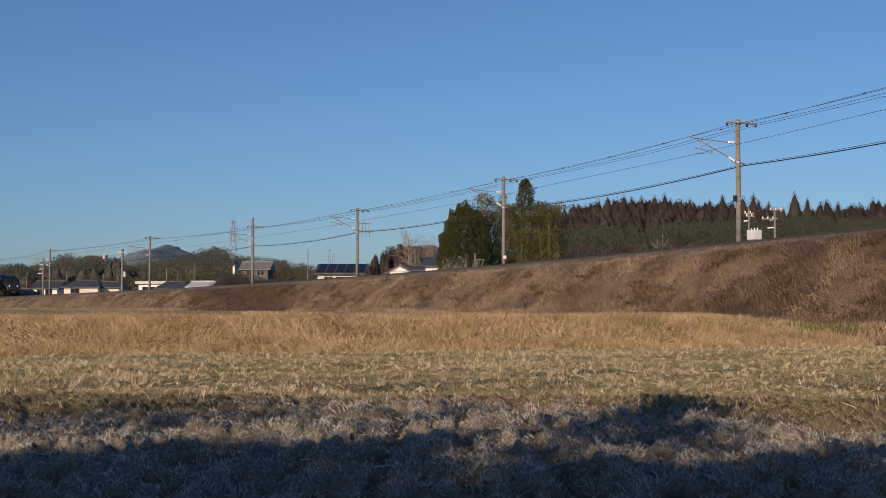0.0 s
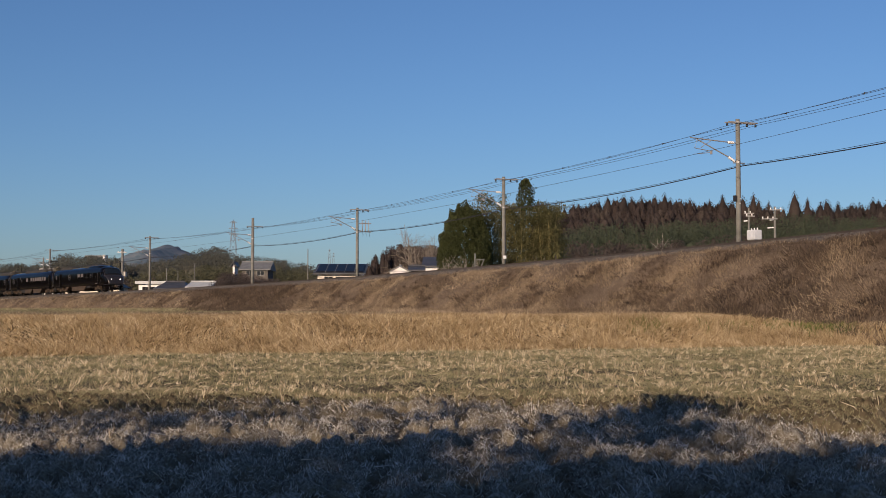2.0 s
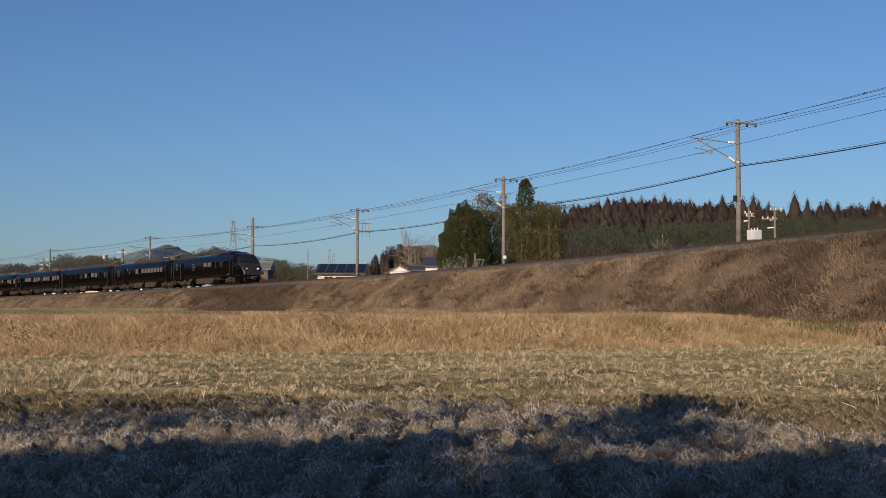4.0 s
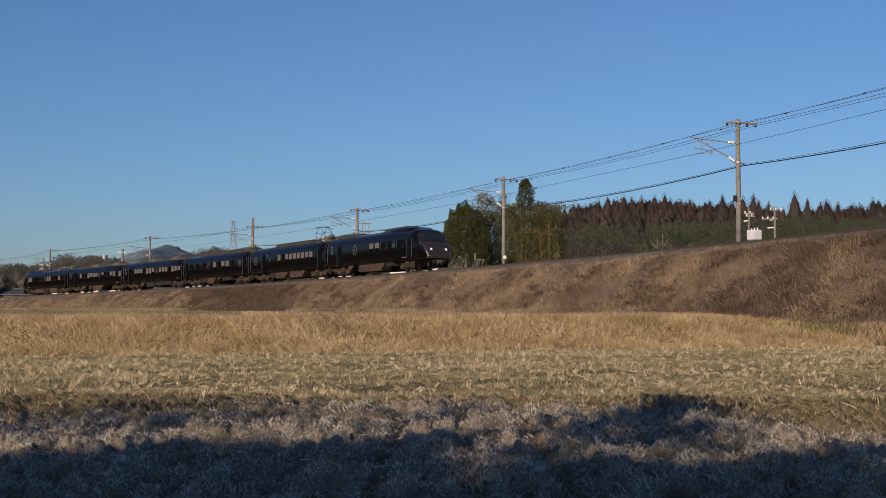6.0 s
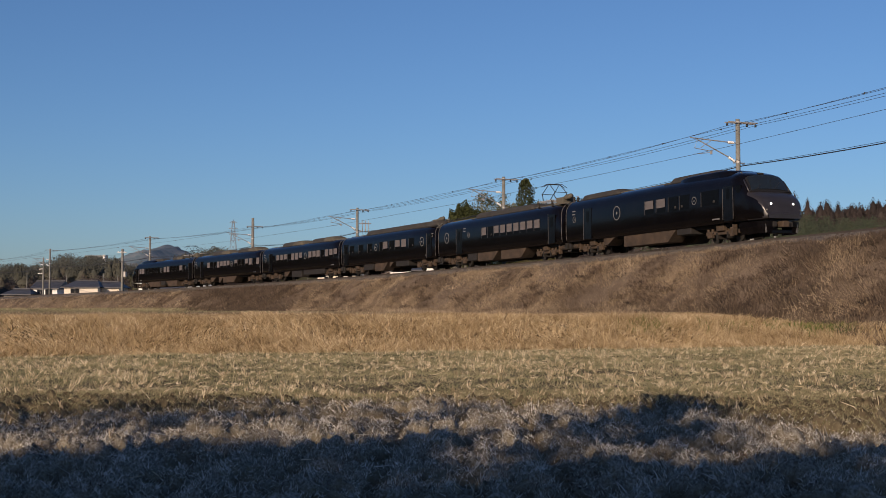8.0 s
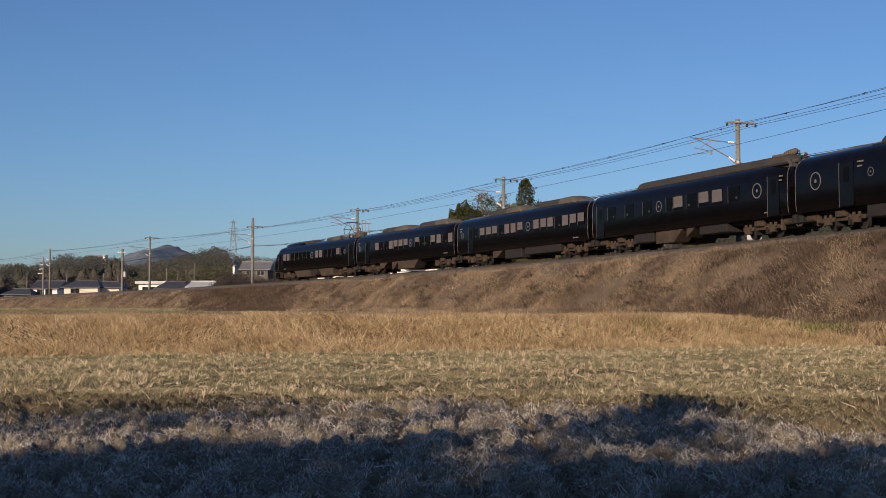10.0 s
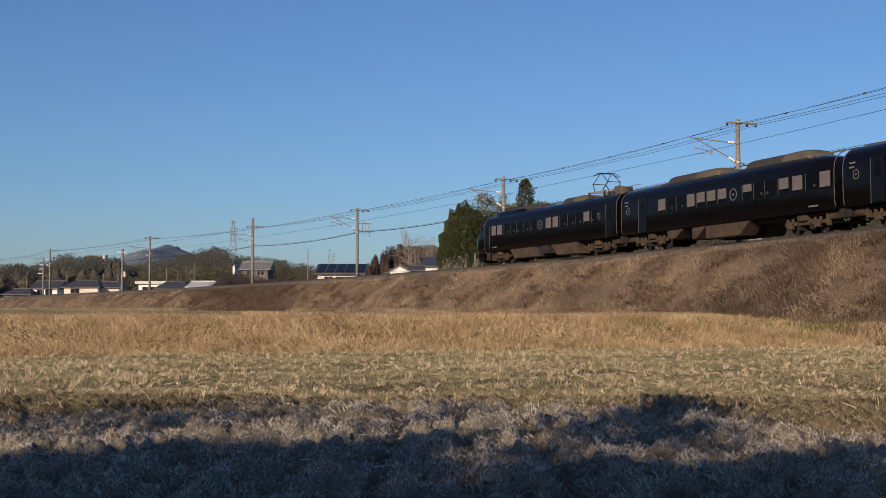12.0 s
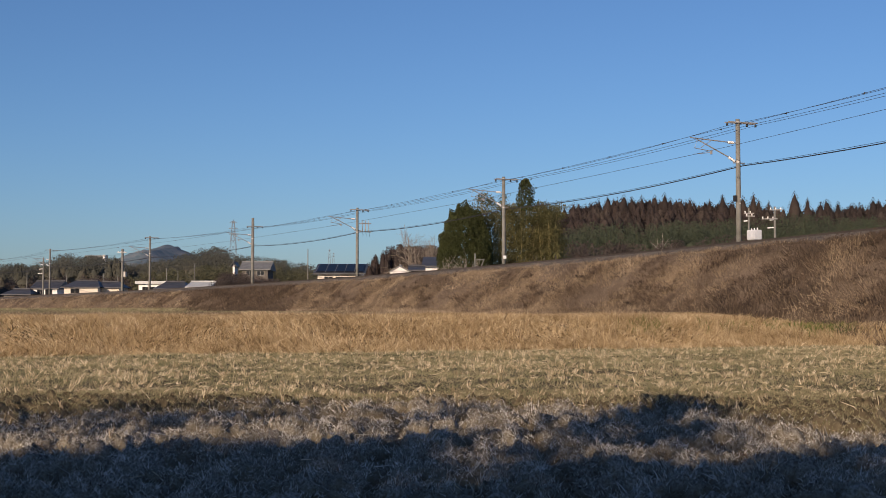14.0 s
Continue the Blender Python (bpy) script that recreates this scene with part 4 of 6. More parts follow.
def train_car(label, windows, emblems, doors, signs, pods, boxes, nose=False, front_panto=None, gear=None, lit=False):
    """windows: (start, width, share of the pane that its blind covers); all along the car from its rear end."""
    car = thing("train_car", label, "train car", group="cars of the train")
    st = [0.28, 0.5] + list(np.linspace(1.5, 18.4, 6)) + ([18.6, 18.85, 19.1, 19.3, 19.45, 19.53, 19.58, 19.63, 19.7, 19.78, 19.87, 19.96, 20.04, 20.1, 20.13, 20.17, 20.24, 20.36, 20.5, 20.62, 20.75, 20.86, 20.96, 21.05, 21.12, 21.18, 21.23, 21.27, 21.3, 21.325, 21.34] if nose else [19.5, 20.22])
    body = part("body", loft(st), PAINT, car, "glossy blue-black painted steel body", True)
    if nose:
        # the cab's front takes a lighter copy of the paint for the sky's sheen
        body.data.materials.append(SHEEN_PAINT)
        for f in body.data.polygons:
            if f.center.x > 20.1 - 10.25 and abs(f.normal.y) < 0.8:
                f.material_index = 1
    part("floor_frame", box(-9.8, (8.0 if nose else 9.8), -1.0, 1.0, 0.82, 0.96), UNDER_DARK, car)
    for side in (-1, 1):
        for u, w, cover in windows:
            pane = shared(("pane", w), "window", lambda: box(-w / 2, w / 2, -0.012, 0.01, -0.39, 0.39, 0.006), GLASS, car, on_side(u + w / 2, 2.36, side), "dark tinted window")
            if cover > 0:
                shared(("blind", w, cover), "blind", lambda: box(-w / 2 + 0.04, w / 2 - 0.04, -0.018, 0.0, 0.375 - 0.75 * cover, 0.375), BLIND, pane, Matrix.Identity(4), "drawn pinkish-grey blind")
            if cover < 0.85:
                shared(("sash", w), "window_edge", lambda: box(-w / 2 - 0.035, -w / 2, -0.016, 0.0, -0.39, 0.39), SASH, pane, Matrix.Identity(4), "thin pale window edge")
            if cover <= 0:
                k = 0.25 * w * (-1 if cover < -0.5 else 1)
                shared(("rest", w, k), "headrest", lambda: box(k - 0.1, k + 0.08, -0.018, 0.0, -0.27, -0.14, 0.004), HEADREST, pane, Matrix.Identity(4), "pale seat headrest behind the glass")
        for u, r in emblems:
            shared(("emblem", r), "emblem", lambda: ring_mesh(r * 0.87, r, 0.014, 28, r * 0.2), LETTER, car, on_side(u, 2.34, side), "round pale ring emblem")
        for u, w in doors:
            d = shared(("door", w), "door", lambda: box(-w / 2, w / 2, -0.014, 0.01, -0.98, 0.95, 0.01), PAINT, car, on_side(u + w / 2, 1.98, side), "plug door of the same dark paint")
            shared(("edge", w), "door_edge", lambda: box(-w / 2 - 0.035, -w / 2, -0.022, 0.0, -1.0, 0.97), TRIM, d, Matrix.Identity(4), "pale door edge strip")
            shared(("dglass", w), "door_window", lambda: box(-0.2, 0.2, -0.024, -0.005, 0.1, 0.75, 0.01), GLASS, d, Matrix.Identity(4))
        for u in signs:
            shared("sign", "marking", lambda: box(-0.22, 0.2, -0.01, 0.005, 0.10, 0.17, 0, box(-0.22, 0.12, -0.01, 0.005, -0.1, -0.03)), LETTER, car, on_side(u, 2.74, side), "small pale lettering bars")
        shared("lowsign", "marking", lambda: box(-0.35, 0.35, -0.01, 0.005, -0.03, 0.04), LETTER, car, on_side(18.6 if not nose else 17.4, 1.2, side), "small pale lettering bars")
    for u in ([0.3] if nose else [0.3, 20.17]):
        pts = [(-w - 0.005, z) for z, w in PROFILE[1:-2]]
        for sg in (-1, 1):
            bm = bmesh.new()
            for (y0, z0), (y1, z1) in zip(pts[:-1], pts[1:]):
                tube((u - 10.25, sg * y0, z0), (u - 10.25, sg * y1, z1), 0.022, None, 6, bm)
            part("end_trim", bm, TRIM, car, "pale rounded strip at the body's end", True)
    part("gangway", box(-10.3, -9.9, -0.75, 0.75, 0.95, 3.2, 0.08), RUBBER, car, "dark bellows between the cars")
    if not nose:
        part("gangway", box(9.9, 10.24, -0.75, 0.75, 0.95, 3.2, 0.08), RUBBER, car, "dark bellows between the cars")
    part("coupler", box(-10.3, -9.0, -0.15, 0.15, 0.75, 1.0, 0.03), UNDER_DARK, car)
    for e in ((-1,) if nose else (-1, 1)):
        end_gear(car, e)
    bogie(car, 3.2 - 10.25)
    bogie(car, 17.3 - 10.25)
    for u0, u1, z0, dark in boxes:
        for y0, y1 in ((-1.32, -0.35), (0.35, 1.32)):
            bm = box(u0 - 10.25, u1 - 10.25, y0, y1, z0, 0.93, 0.04)
            if not dark:
                # the case slopes up at its forward end
                for v in bm.verts:
                    if v.co.x > u1 - 10.25 - 0.1:
                        v.co.x -= 0.9 * (1 - (v.co.z - z0) / (0.93 - z0))
            part("equipment_box", bm, UNDER_DARK if dark else UNDER, car, "" if dark else "rust-brown underfloor equipment case")
    for u0, u1, h, light in pods:
        pod = roof_pod(car, u0, u1, h=h)
        if light:
            # a sun-bleached cover over part of the case
            lid = roof_pod(car, *light, half=0.87, h=h + 0.02, name="case_cover", label="sun-bleached khaki cover of the case", material=ROOF_PALE)
            lid.parent = pod
        part("drip_slot", box(u0 - 10.25 - 0.3, u1 - 10.25 + 0.1, -0.98, -0.9, 3.5, 3.6), UNDER_DARK, car)
    if front_panto:
        pantograph(car, *front_panto)
    if gear:
        roof_switchgear(car, gear)
    part("roof_rail", box(-9.6, 9.6 if not nose else 3.0, -0.6, -0.57, 3.66, 3.73), ROOF_PALE, car)
    if nose:
        cab_details(car, lit)
    return car


def cab_details(car, lit):
    X = lambda u: u - 10.25
    # windscreen laid on the hull, in a dark frame
    def patch(u0, u1, wide, lift):
        bm = bmesh.new()
        rows = []
        for u in np.linspace(u0, u1, 9):
            w = wide * (1 - 0.05 * (u1 - u) / (u1 - u0))
            rows.append([bm.verts.new((X(u) + lift, y, hull_top(u, y) + lift * 0.5 + 0.04 * (1 - (y / wide) ** 2) * (lift > 0.015))) for y in np.linspace(-w, w, 13)])
        for a, b in zip(rows[:-1], rows[1:]):
            for k in range(12):
                bm.faces.new((a[k], b[k], b[k + 1], a[k + 1]))
        return bm
    part("screen_frame", patch(19.56, 20.14, 1.2, 0.012), PILLAR, car, "black rubber windscreen surround", True)
    part("windscreen", patch(19.61, 20.09, 1.1, 0.026), SCREEN, car, "sloping dark windscreen", True)
    part("screen_post", tube((X(19.62), 0.25, hull_top(19.62, 0.25) + 0.05), (X(20.09), 0.27, hull_top(20.09, 0.27) + 0.05), 0.016), PILLAR, car)
    # the sill is made black to carry the shadow line under the wipers
    part("sill", box(X(20.12), X(20.2), -1.22, 1.22, 2.43, 2.5, 0.02), PILLAR, car, "sill below the windscreen, blackened for the wipers' shadow")
    for sg in (-1, 1):
        a, b = Vector((X(19.6), sg * 1.2, hull_top(19.6, 1.2))), Vector((X(20.14), sg * 1.26, hull_top(20.14, 1.24)))
        part("screen_pillar", tube(a, b, 0.045, 0.05, 8), SHEEN_PAINT, car, "windscreen pillar in paint lightened for its sheen", True)
    for y in (-0.75, 0.25):
        part("wiper", tube((X(20.12), y, hull_top(20.1, y) + 0.05), (X(19.85), y + 0.5, hull_top(19.85, y + 0.5) + 0.06), 0.014), UNDER_DARK, car)
    lamp_u = float(np.interp(-1.72, [-hull_top(u, 0.67) for u in np.linspace(20.3, 21.3, 90)], np.linspace(20.3, 21.3, 90)))
    for sg in (-1, 1):
        part("cab_window", box(X(19.18), X(19.66), min(sg * 1.3, sg * 1.452), max(sg * 1.3, sg * 1.452), 2.38, 2.8, 0.03), GLASS, car)
        part("cab_door", box(X(18.17), X(19.0), min(sg * 1.44, sg * 1.48), max(sg * 1.44, sg * 1.48), 1.02, 2.85, 0.02), PAINT, car, "cab door with a handrail beside it")
        part("cab_door_window", box(X(18.4), X(18.72), min(sg * 1.46, sg * 1.488), max(sg * 1.46, sg * 1.488), 2.15, 2.7, 0.02), GLASS, car)
        for hu in (18.13, 19.05):
            part("handrail", tube((X(hu), sg * 1.5, 1.1), (X(hu), sg * 1.5, 2.7), 0.014), SASH, car)
        lampm = HEADLIGHT if lit else GLASS
        c = Vector((X(lamp_u), sg * 0.67, 1.745))
        n = Vector((0.8, 0, 0.6)).normalized()
        part("headlight", tube(c - n * 0.05, c + n * 0.03, 0.052, 0.04, 14), lampm, car, "small lit round headlight" if lit else "unlit dark tail lamp", True)
        c = Vector((X(21.2), sg * (hull_side(21.2, 1.4) - 0.04), 1.4))
        part("corner_lamp", tube(c, c + Vector((0.05, sg * 0.05, 0.02)), 0.05, 0.045, 12), TRIM, car)
        # skirt that wraps the corner below the nose
        bm = bmesh.new()
        prev = None
        for u, y in ((19.35, 1.36), (19.9, 1.36), (20.4, 1.33), (20.75, 1.24), (20.98, 1.08), (21.1, 0.85), (21.15, 0.6)):
            c = Vector((X(u), sg * y, 0))
            n = Vector((X(u) - X(19.9), sg * y * 0.8, 0)).normalized() * 0.12 if u > 20.0 else Vector((0, sg * 0.1, 0))
            row = [bm.verts.new(c + Vector((0, 0, 0.88))), bm.verts.new(c - n * 0.15 + Vector((0, 0, 0.6))), bm.verts.new(c - n + Vector((0, 0, 0.27))), bm.verts.new(c - n * 1.5 + Vector((0, 0, 0.27))), bm.verts.new(c - n * 0.8 + Vector((0, 0, 0.88)))]
            if prev:
                for k in range(5):
                    bm.faces.new((prev[k], prev[(k + 1) % 5], row[(k + 1) % 5], row[k]))
            else:
                bm.faces.new(row)
            prev = row
        bm.faces.new(prev[::-1])
        bmesh.ops.recalc_face_normals(bm, faces=bm.faces)
        part("side_skirt", bm, PAINT, car, "dark skirt below the cab")
        part("guard_post", box(X(20.98), X(21.04), min(sg * 0.88, sg * 0.96), max(sg * 0.88, sg * 0.96), 0.3, 0.86, 0.015), TRIM, car, "pale steel post at the skirt's edge")
        part("step", box(X(18.75), X(18.83), min(sg * 1.1, sg * 1.38), max(sg * 1.1, sg * 1.38), 0.3, 0.85, 0.02), UNDER, car)
    part("front_plough", box(X(20.85), X(21.07), -0.62, 0.62, 0.24, 0.46, 0.05), PAINT, car)
    part("front_coupler", box(X(20.7), X(21.42), -0.2, 0.2, 0.56, 0.88, 0.06), UNDER, car, "coupler below the nose")
    for y in (-0.62, 0.34):
        part("jumper_box", box(X(20.95), X(21.17), y, y + 0.26, 0.58, 0.84, 0.04), UNDER_DARK, car)
    part("roof_horn", box(X(19.2), X(19.42), -0.16, 0.16, 3.3, 3.5, 0.05), UNDER_DARK, car)
    f = roof_pod(car, 13.2, 18.2, half=1.1, h=0.24, z0=3.6, blunt=1.2, name="roof_fairing", label="dark painted fairing that lifts the cab roof")
    f.data.materials[0] = PAINT


def blinds(starts, width, covers):
    return [(u, width, c) for u, c in zip(starts, covers)]


def build_train():
    cars = []
    cars.append(train_car("leading car of a dark blue-black express train", blinds((10.25, 11.5, 12.8, 13.95), 0.97, (0.62, 0.64, 0, -1)) + [(16.1, 1.6, 0)],
                          [(6.95, 0.43), (15.4, 0.22), (1.45, 0.2)], [(2.75, 1.0)], [1.4], [(1.2, 6.0, 0.36, None), (11.9, 16.6, 0.36, None)],
                          [(5.0, 6.4, 0.5, False), (7.5, 13.3, 0.28, False), (13.4, 14.8, 0.6, True)], nose=True, lit=True))
    cars.append(train_car("dark intermediate train car with a pantograph at one end", blinds([8.15 + 1.03 * k for k in range(9)], 0.82, (0.75, 0, 0.7, 0.75, 0.75, 0.75, 0.75, 0.7, 0.75)),
                          [(1.9, 0.42), (5.9, 0.2)], [(3.7, 1.0), (18.4, 0.9)], [5.2], [(5.7, 15.0, 0.42, None)],
                          [(5.4, 7.0, 0.4, True), (7.2, 10.6, 0.3, False), (11.0, 15.0, 0.28, False)], front_panto=(16.6, 5.19), gear=18.4))
    cars.append(train_car("dark intermediate train car with drawn blinds", blinds((2.3, 4.45, 6.5, 9.1, 9.85, 11.2, 12.4, 13.67, 15.2), 1.0, (0, -1, 0, 0, 0.8, -1, 0.75, 0.85, 0)),
                          [(8.3, 0.31), (17.7, 0.38)], [(0.9, 0.9), (18.6, 0.9)], [19.6], [(4.6, 19.4, 0.44, None)],
                          [(5.2, 7.4, 0.42, True), (7.7, 10.5, 0.25, False), (10.9, 11.8, 0.45, False), (12.2, 14.8, 0.5, True)], gear=18.3))
    cars.append(train_car("dark intermediate train car with long rows of blinds", blinds((3.05, 4.35, 5.42, 6.42, 7.43, 8.42, 9.4, 10.46, 12.85, 13.88, 14.85, 15.9, 16.87, 17.9, 18.93), 0.83, (0, 0.7, 0.72, 0.7, 0, 0.88, 0.88, 0.7, 0.8, 0.75, 0.8, 0, 0.88, 0.75, 0.72)),
                          [(12.06, 0.32), (1.25, 0.22)], [(2.3, 0.9)], [1.0], [(4.3, 9.7, 0.44, (7.2, 9.72)), (12.1, 17.3, 0.44, (15.0, 17.32))],
                          [(6.2, 7.8, 0.45, False), (8.2, 10.8, 0.3, True), (11.3, 16.4, 0.45, True)]))
    cars.append(train_car("dark intermediate train car with some blinds open", blinds((4.6, 5.5, 6.6, 7.65, 8.65, 9.68, 10.7, 12.95, 13.95, 14.88, 15.98, 17.05, 18.12, 19.1), 0.85, (0.85, 0, 0, 0.9, 0.7, 0.72, 0.7, 0.5, 0, -1, 0.7, 0.9, 0, 0.95)),
                          [(12.12, 0.31), (1.15, 0.22)], [(2.4, 0.9)], [0.95], [(4.5, 9.8, 0.44, (7.3, 9.82)), (12.2, 17.5, 0.44, (15.2, 17.52))],
                          [(5.3, 7.0, 0.45, False), (7.9, 9.2, 0.3, False), (9.25, 13.3, 0.25, False)]))
    mir = lambda u, w=0.0: 20.5 - u - w
    tail_w = [(2.66, 0.8, 0.9), (3.6, 0.84, 0.9), (4.76, 0.85, 0), (5.78, 0.85, 0), (6.8, 0.85, -1), (7.82, 0.85, 0), (8.86, 0.8, -1), (11.08, 0.84, 0.92), (12.06, 0.84, 0.92), (13.1, 0.92, 0), (14.14, 0.92, 0), (15.16, 0.85, 0), (16.2, 0.8, 0.8), (17.22, 0.8, -1)]
    cars.append(train_car("trailing driving car of the dark express train", [(mir(u, w), w, c) for u, w, c in tail_w],
                          [(mir(10.28), 0.31), (mir(18.1), 0.2)], [(mir(19.0, 1.0), 1.0)], [], [(5.3, 8.3, 0.36, (5.28, 7.0)), (11.4, 16.1, 0.34, None)],
                          [(5.4, 9.0, 0.2, False), (9.4, 10.6, 0.4, True), (11.0, 15.2, 0.26, False)], nose=True, front_panto=(3.9, 5.19), gear=2.2))
    return cars


def car_pose(front_s, back_s, turned=False):
    a, b = track(back_s), track(front_s)
    d = (b - a).normalized()
    y = Vector((0, 0, 1)).cross(d).normalized()
    z = d.cross(y)
    m = Matrix(((d.x, y.x, z.x), (d.y, y.y, z.y), (d.z, y.z, z.z))).to_4x4()
    m = Matrix.Translation((a + b) / 2) @ m
    return m @ Matrix.Rotation(math.pi, 4, "Z") if turned else m


def train_s(t):
    """How far the joint behind the leading car has come."""
    return 22.2046 * (t - 7.5) + 0.01122 * (t - 7.5) ** 2


TRAIN = build_train()


# ---- trees and woods ----
CEDAR = foliage("winter_cedar", [(0.1, (0.048, 0.042, 0.04)), (0.5, (0.076, 0.058, 0.053)), (0.9, (0.115, 0.097, 0.083))], 0.06, 0.7, thin=0.45)
GREENWOOD = foliage("mixed_greenwood", [(0.1, (0.058, 0.074, 0.05)), (0.5, (0.085, 0.104, 0.066)), (0.9, (0.092, 0.106, 0.068))], 0.07, 0.78, thin=0.45)
EVERGREEN = foliage("evergreen_leaf", [(0.1, (0.03, 0.037, 0.013)), (0.5, (0.05, 0.06, 0.022)), (0.9, (0.075, 0.083, 0.034))], 0.5, 0.55, thin=0.15)
BAMBOO = foliage("bamboo_leaf", [(0.1, (0.055, 0.058, 0.026)), (0.5, (0.125, 0.122, 0.052)), (0.9, (0.24, 0.205, 0.095))], 0.35, 0.6, thin=0.4)
# these two have lifted, greyed darks: the haze over the far hills, as colour
FARWOOD = foliage("haze_paled_trees", [(0.1, (0.092, 0.102, 0.092)), (0.5, (0.122, 0.125, 0.102)), (0.9, (0.17, 0.157, 0.12))], 0.05, 0.85, thin=0.5)
FARBAMBOO = foliage("haze_paled_bamboo", [(0.1, (0.085, 0.09, 0.055)), (0.5, (0.13, 0.13, 0.078)), (0.9, (0.19, 0.175, 0.11))], 0.1, 0.7, thin=0.5)
BROWNWOOD = foliage("leafless_thicket", [(0.1, (0.068, 0.056, 0.05)), (0.5, (0.105, 0.085, 0.073)), (0.9, (0.15, 0.124, 0.107))], 0.12, 0.7, thin=0.5)
BARK = surface("grey_bark", (0.12, 0.095, 0.075), (0.3, 0.26, 0.21), 2.5, 18, 0.9)
PALE_BARK = surface("pale_dead_wood", (0.2, 0.18, 0.155), (0.36, 0.33, 0.29), 2.5, 18, 0.9)
CULM = surface("bamboo_culm", (0.16, 0.14, 0.05), (0.32, 0.27, 0.12), 2.5, 18, 0.6)


def cone_points(rng, n, h, r):
    """A conifer's crown: full, rounded flanks under a short point, in tiers of drooping boughs."""
    t = 0.25 + 0.75 * (1 - np.power(rng.uniform(0, 1, n), 0.75))
    tier = 0.86 + 0.14 * np.sin(t * h * 1.9 + rng.uniform(0, 6))
    head = rng.uniform(5.0, 8.0)
    a = rng.uniform(0, math.tau, n)
    lop = 1 + 0.12 * np.sin(a * 2 + rng.uniform(0, 6)) + 0.12 * np.sin(a * 3 + t * 14 + rng.uniform(0, 6))
    q = r * np.power(np.clip((1 - t) * h / head, 0, 1), rng.uniform(0.58, 0.8)) * tier * lop * np.sqrt(rng.uniform(0.4, 1.0, n))
    return np.stack([q * np.cos(a), q * np.sin(a), t * h], 1)


def round_points(rng, n, h, r, blobs=7, low=0.2):
    """A broad crown: several lobes of uneven size, denser at their skins."""
    out = []
    for k in range(blobs):
        c = np.array([rng.uniform(-0.6, 0.6) * r, rng.uniform(-0.6, 0.6) * r, h * rng.uniform(low + 0.15, 0.82)])
        q = r * rng.uniform(0.4, 0.62)
        m = n // blobs
        d = rng.normal(0, 1, (m, 3))
        d /= np.linalg.norm(d, axis=1)[:, None]
        rad = q * np.power(rng.uniform(0.2, 1, m), 0.4)
        p = c + d * rad[:, None] * np.array([1, 1, 1.15])
        out.append(p)
    p = np.concatenate(out)
    p[:, 2] = np.maximum(p[:, 2], low * h * 0.5) * (h / p[:, 2].max())
    return p


def tapered_trunk(h, r, lean=0.0):
    bm = bmesh.new()
    last = Vector((0, 0, -0.4))
    for k in range(1, 6):
        p = Vector((lean * k / 5 * h * 0.2, 0.03 * h * math.sin(k * 1.9), h * k / 5))
        tube(last, p, r * (1 - (k - 1) / 5.5), r * (1 - k / 5.5), 8, bm)
        last = p
    return bm


def limbs(bm, start, way, length, r, depth, rng, spread=0.55, kids=3, up=0.12):
    end = start + way * length
    mid = start.lerp(end, 0.5) + Vector(rng.normal(0, 0.05 * length, 3))
    tube(start, mid, r, r * 0.82, 3 if depth < 2 else 5, bm)
    tube(mid, end, r * 0.82, r * 0.62, 3 if depth < 2 else 5, bm)
    if depth == 0:
        return
    for k in range(kids):
        w = (way + Vector(rng.normal(0, spread, 3)) + Vector((0, 0, up))).normalized()
        a = start.lerp(end, rng.uniform(0.45, 1.0)) if k else end
        limbs(bm, a, w, length * rng.uniform(0.6, 0.82), r * 0.55, depth - 1, rng, spread, kids, up)


def bare_tree(x, y, h, seed, label, depth=4, thick=0.14, material=None, stems=1, category="tree"):
    rng = np.random.RandomState(seed)
    z = float(ground_height(x, y))
    t = thing("bare_tree" if category == "tree" else "bare_shrub", label, category, Matrix.Translation((x, y, z)))
    for k in range(stems):
        bm = bmesh.new()
        w = Vector((rng.normal(0, 0.05 if stems == 1 else 0.5), rng.normal(0, 0.05 if stems == 1 else 0.4), 1)).normalized()
        limbs(bm, Vector((0, 0, -0.3)), w, h * 0.34, thick, depth, rng, 0.5 if stems == 1 else 0.6)
        part("stem" if stems > 1 else "bole", bm, material or BARK, t)
    return t


def leafy_tree(name, x, y, h, r, n, size, material, seed, label, kind="round", blobs=7, low=0.2, z=None, squash=1.0):
    rng = np.random.RandomState(seed)
    z = float(ground_height(x, y)) if z is None else z
    t = thing(name, label, "tree", Matrix.Translation((x, y, z)))
    part("trunk", tapered_trunk(h * (0.75 if squash == 1 else 0.92), r * 0.09 + 0.06), BARK, t)
    p = cone_points(rng, n, h, r) if kind == "cone" else round_points(rng, n, h, r, blobs, low)
    p[:, 2] = h - (h - p[:, 2]) * squash
    if kind == "cone":
        crown = join_arrays([tuft_arrays(p, size * 0.9 * np.clip(1.15 - 0.6 * p[:, 2] / h, 0.45, 1.2), rng), core_arrays(h, r, kind, rng)])
    else:
        crown = card_arrays(p, size, rng)
    link("crown", fast_mesh("crown", *crown), material, t)
    return t


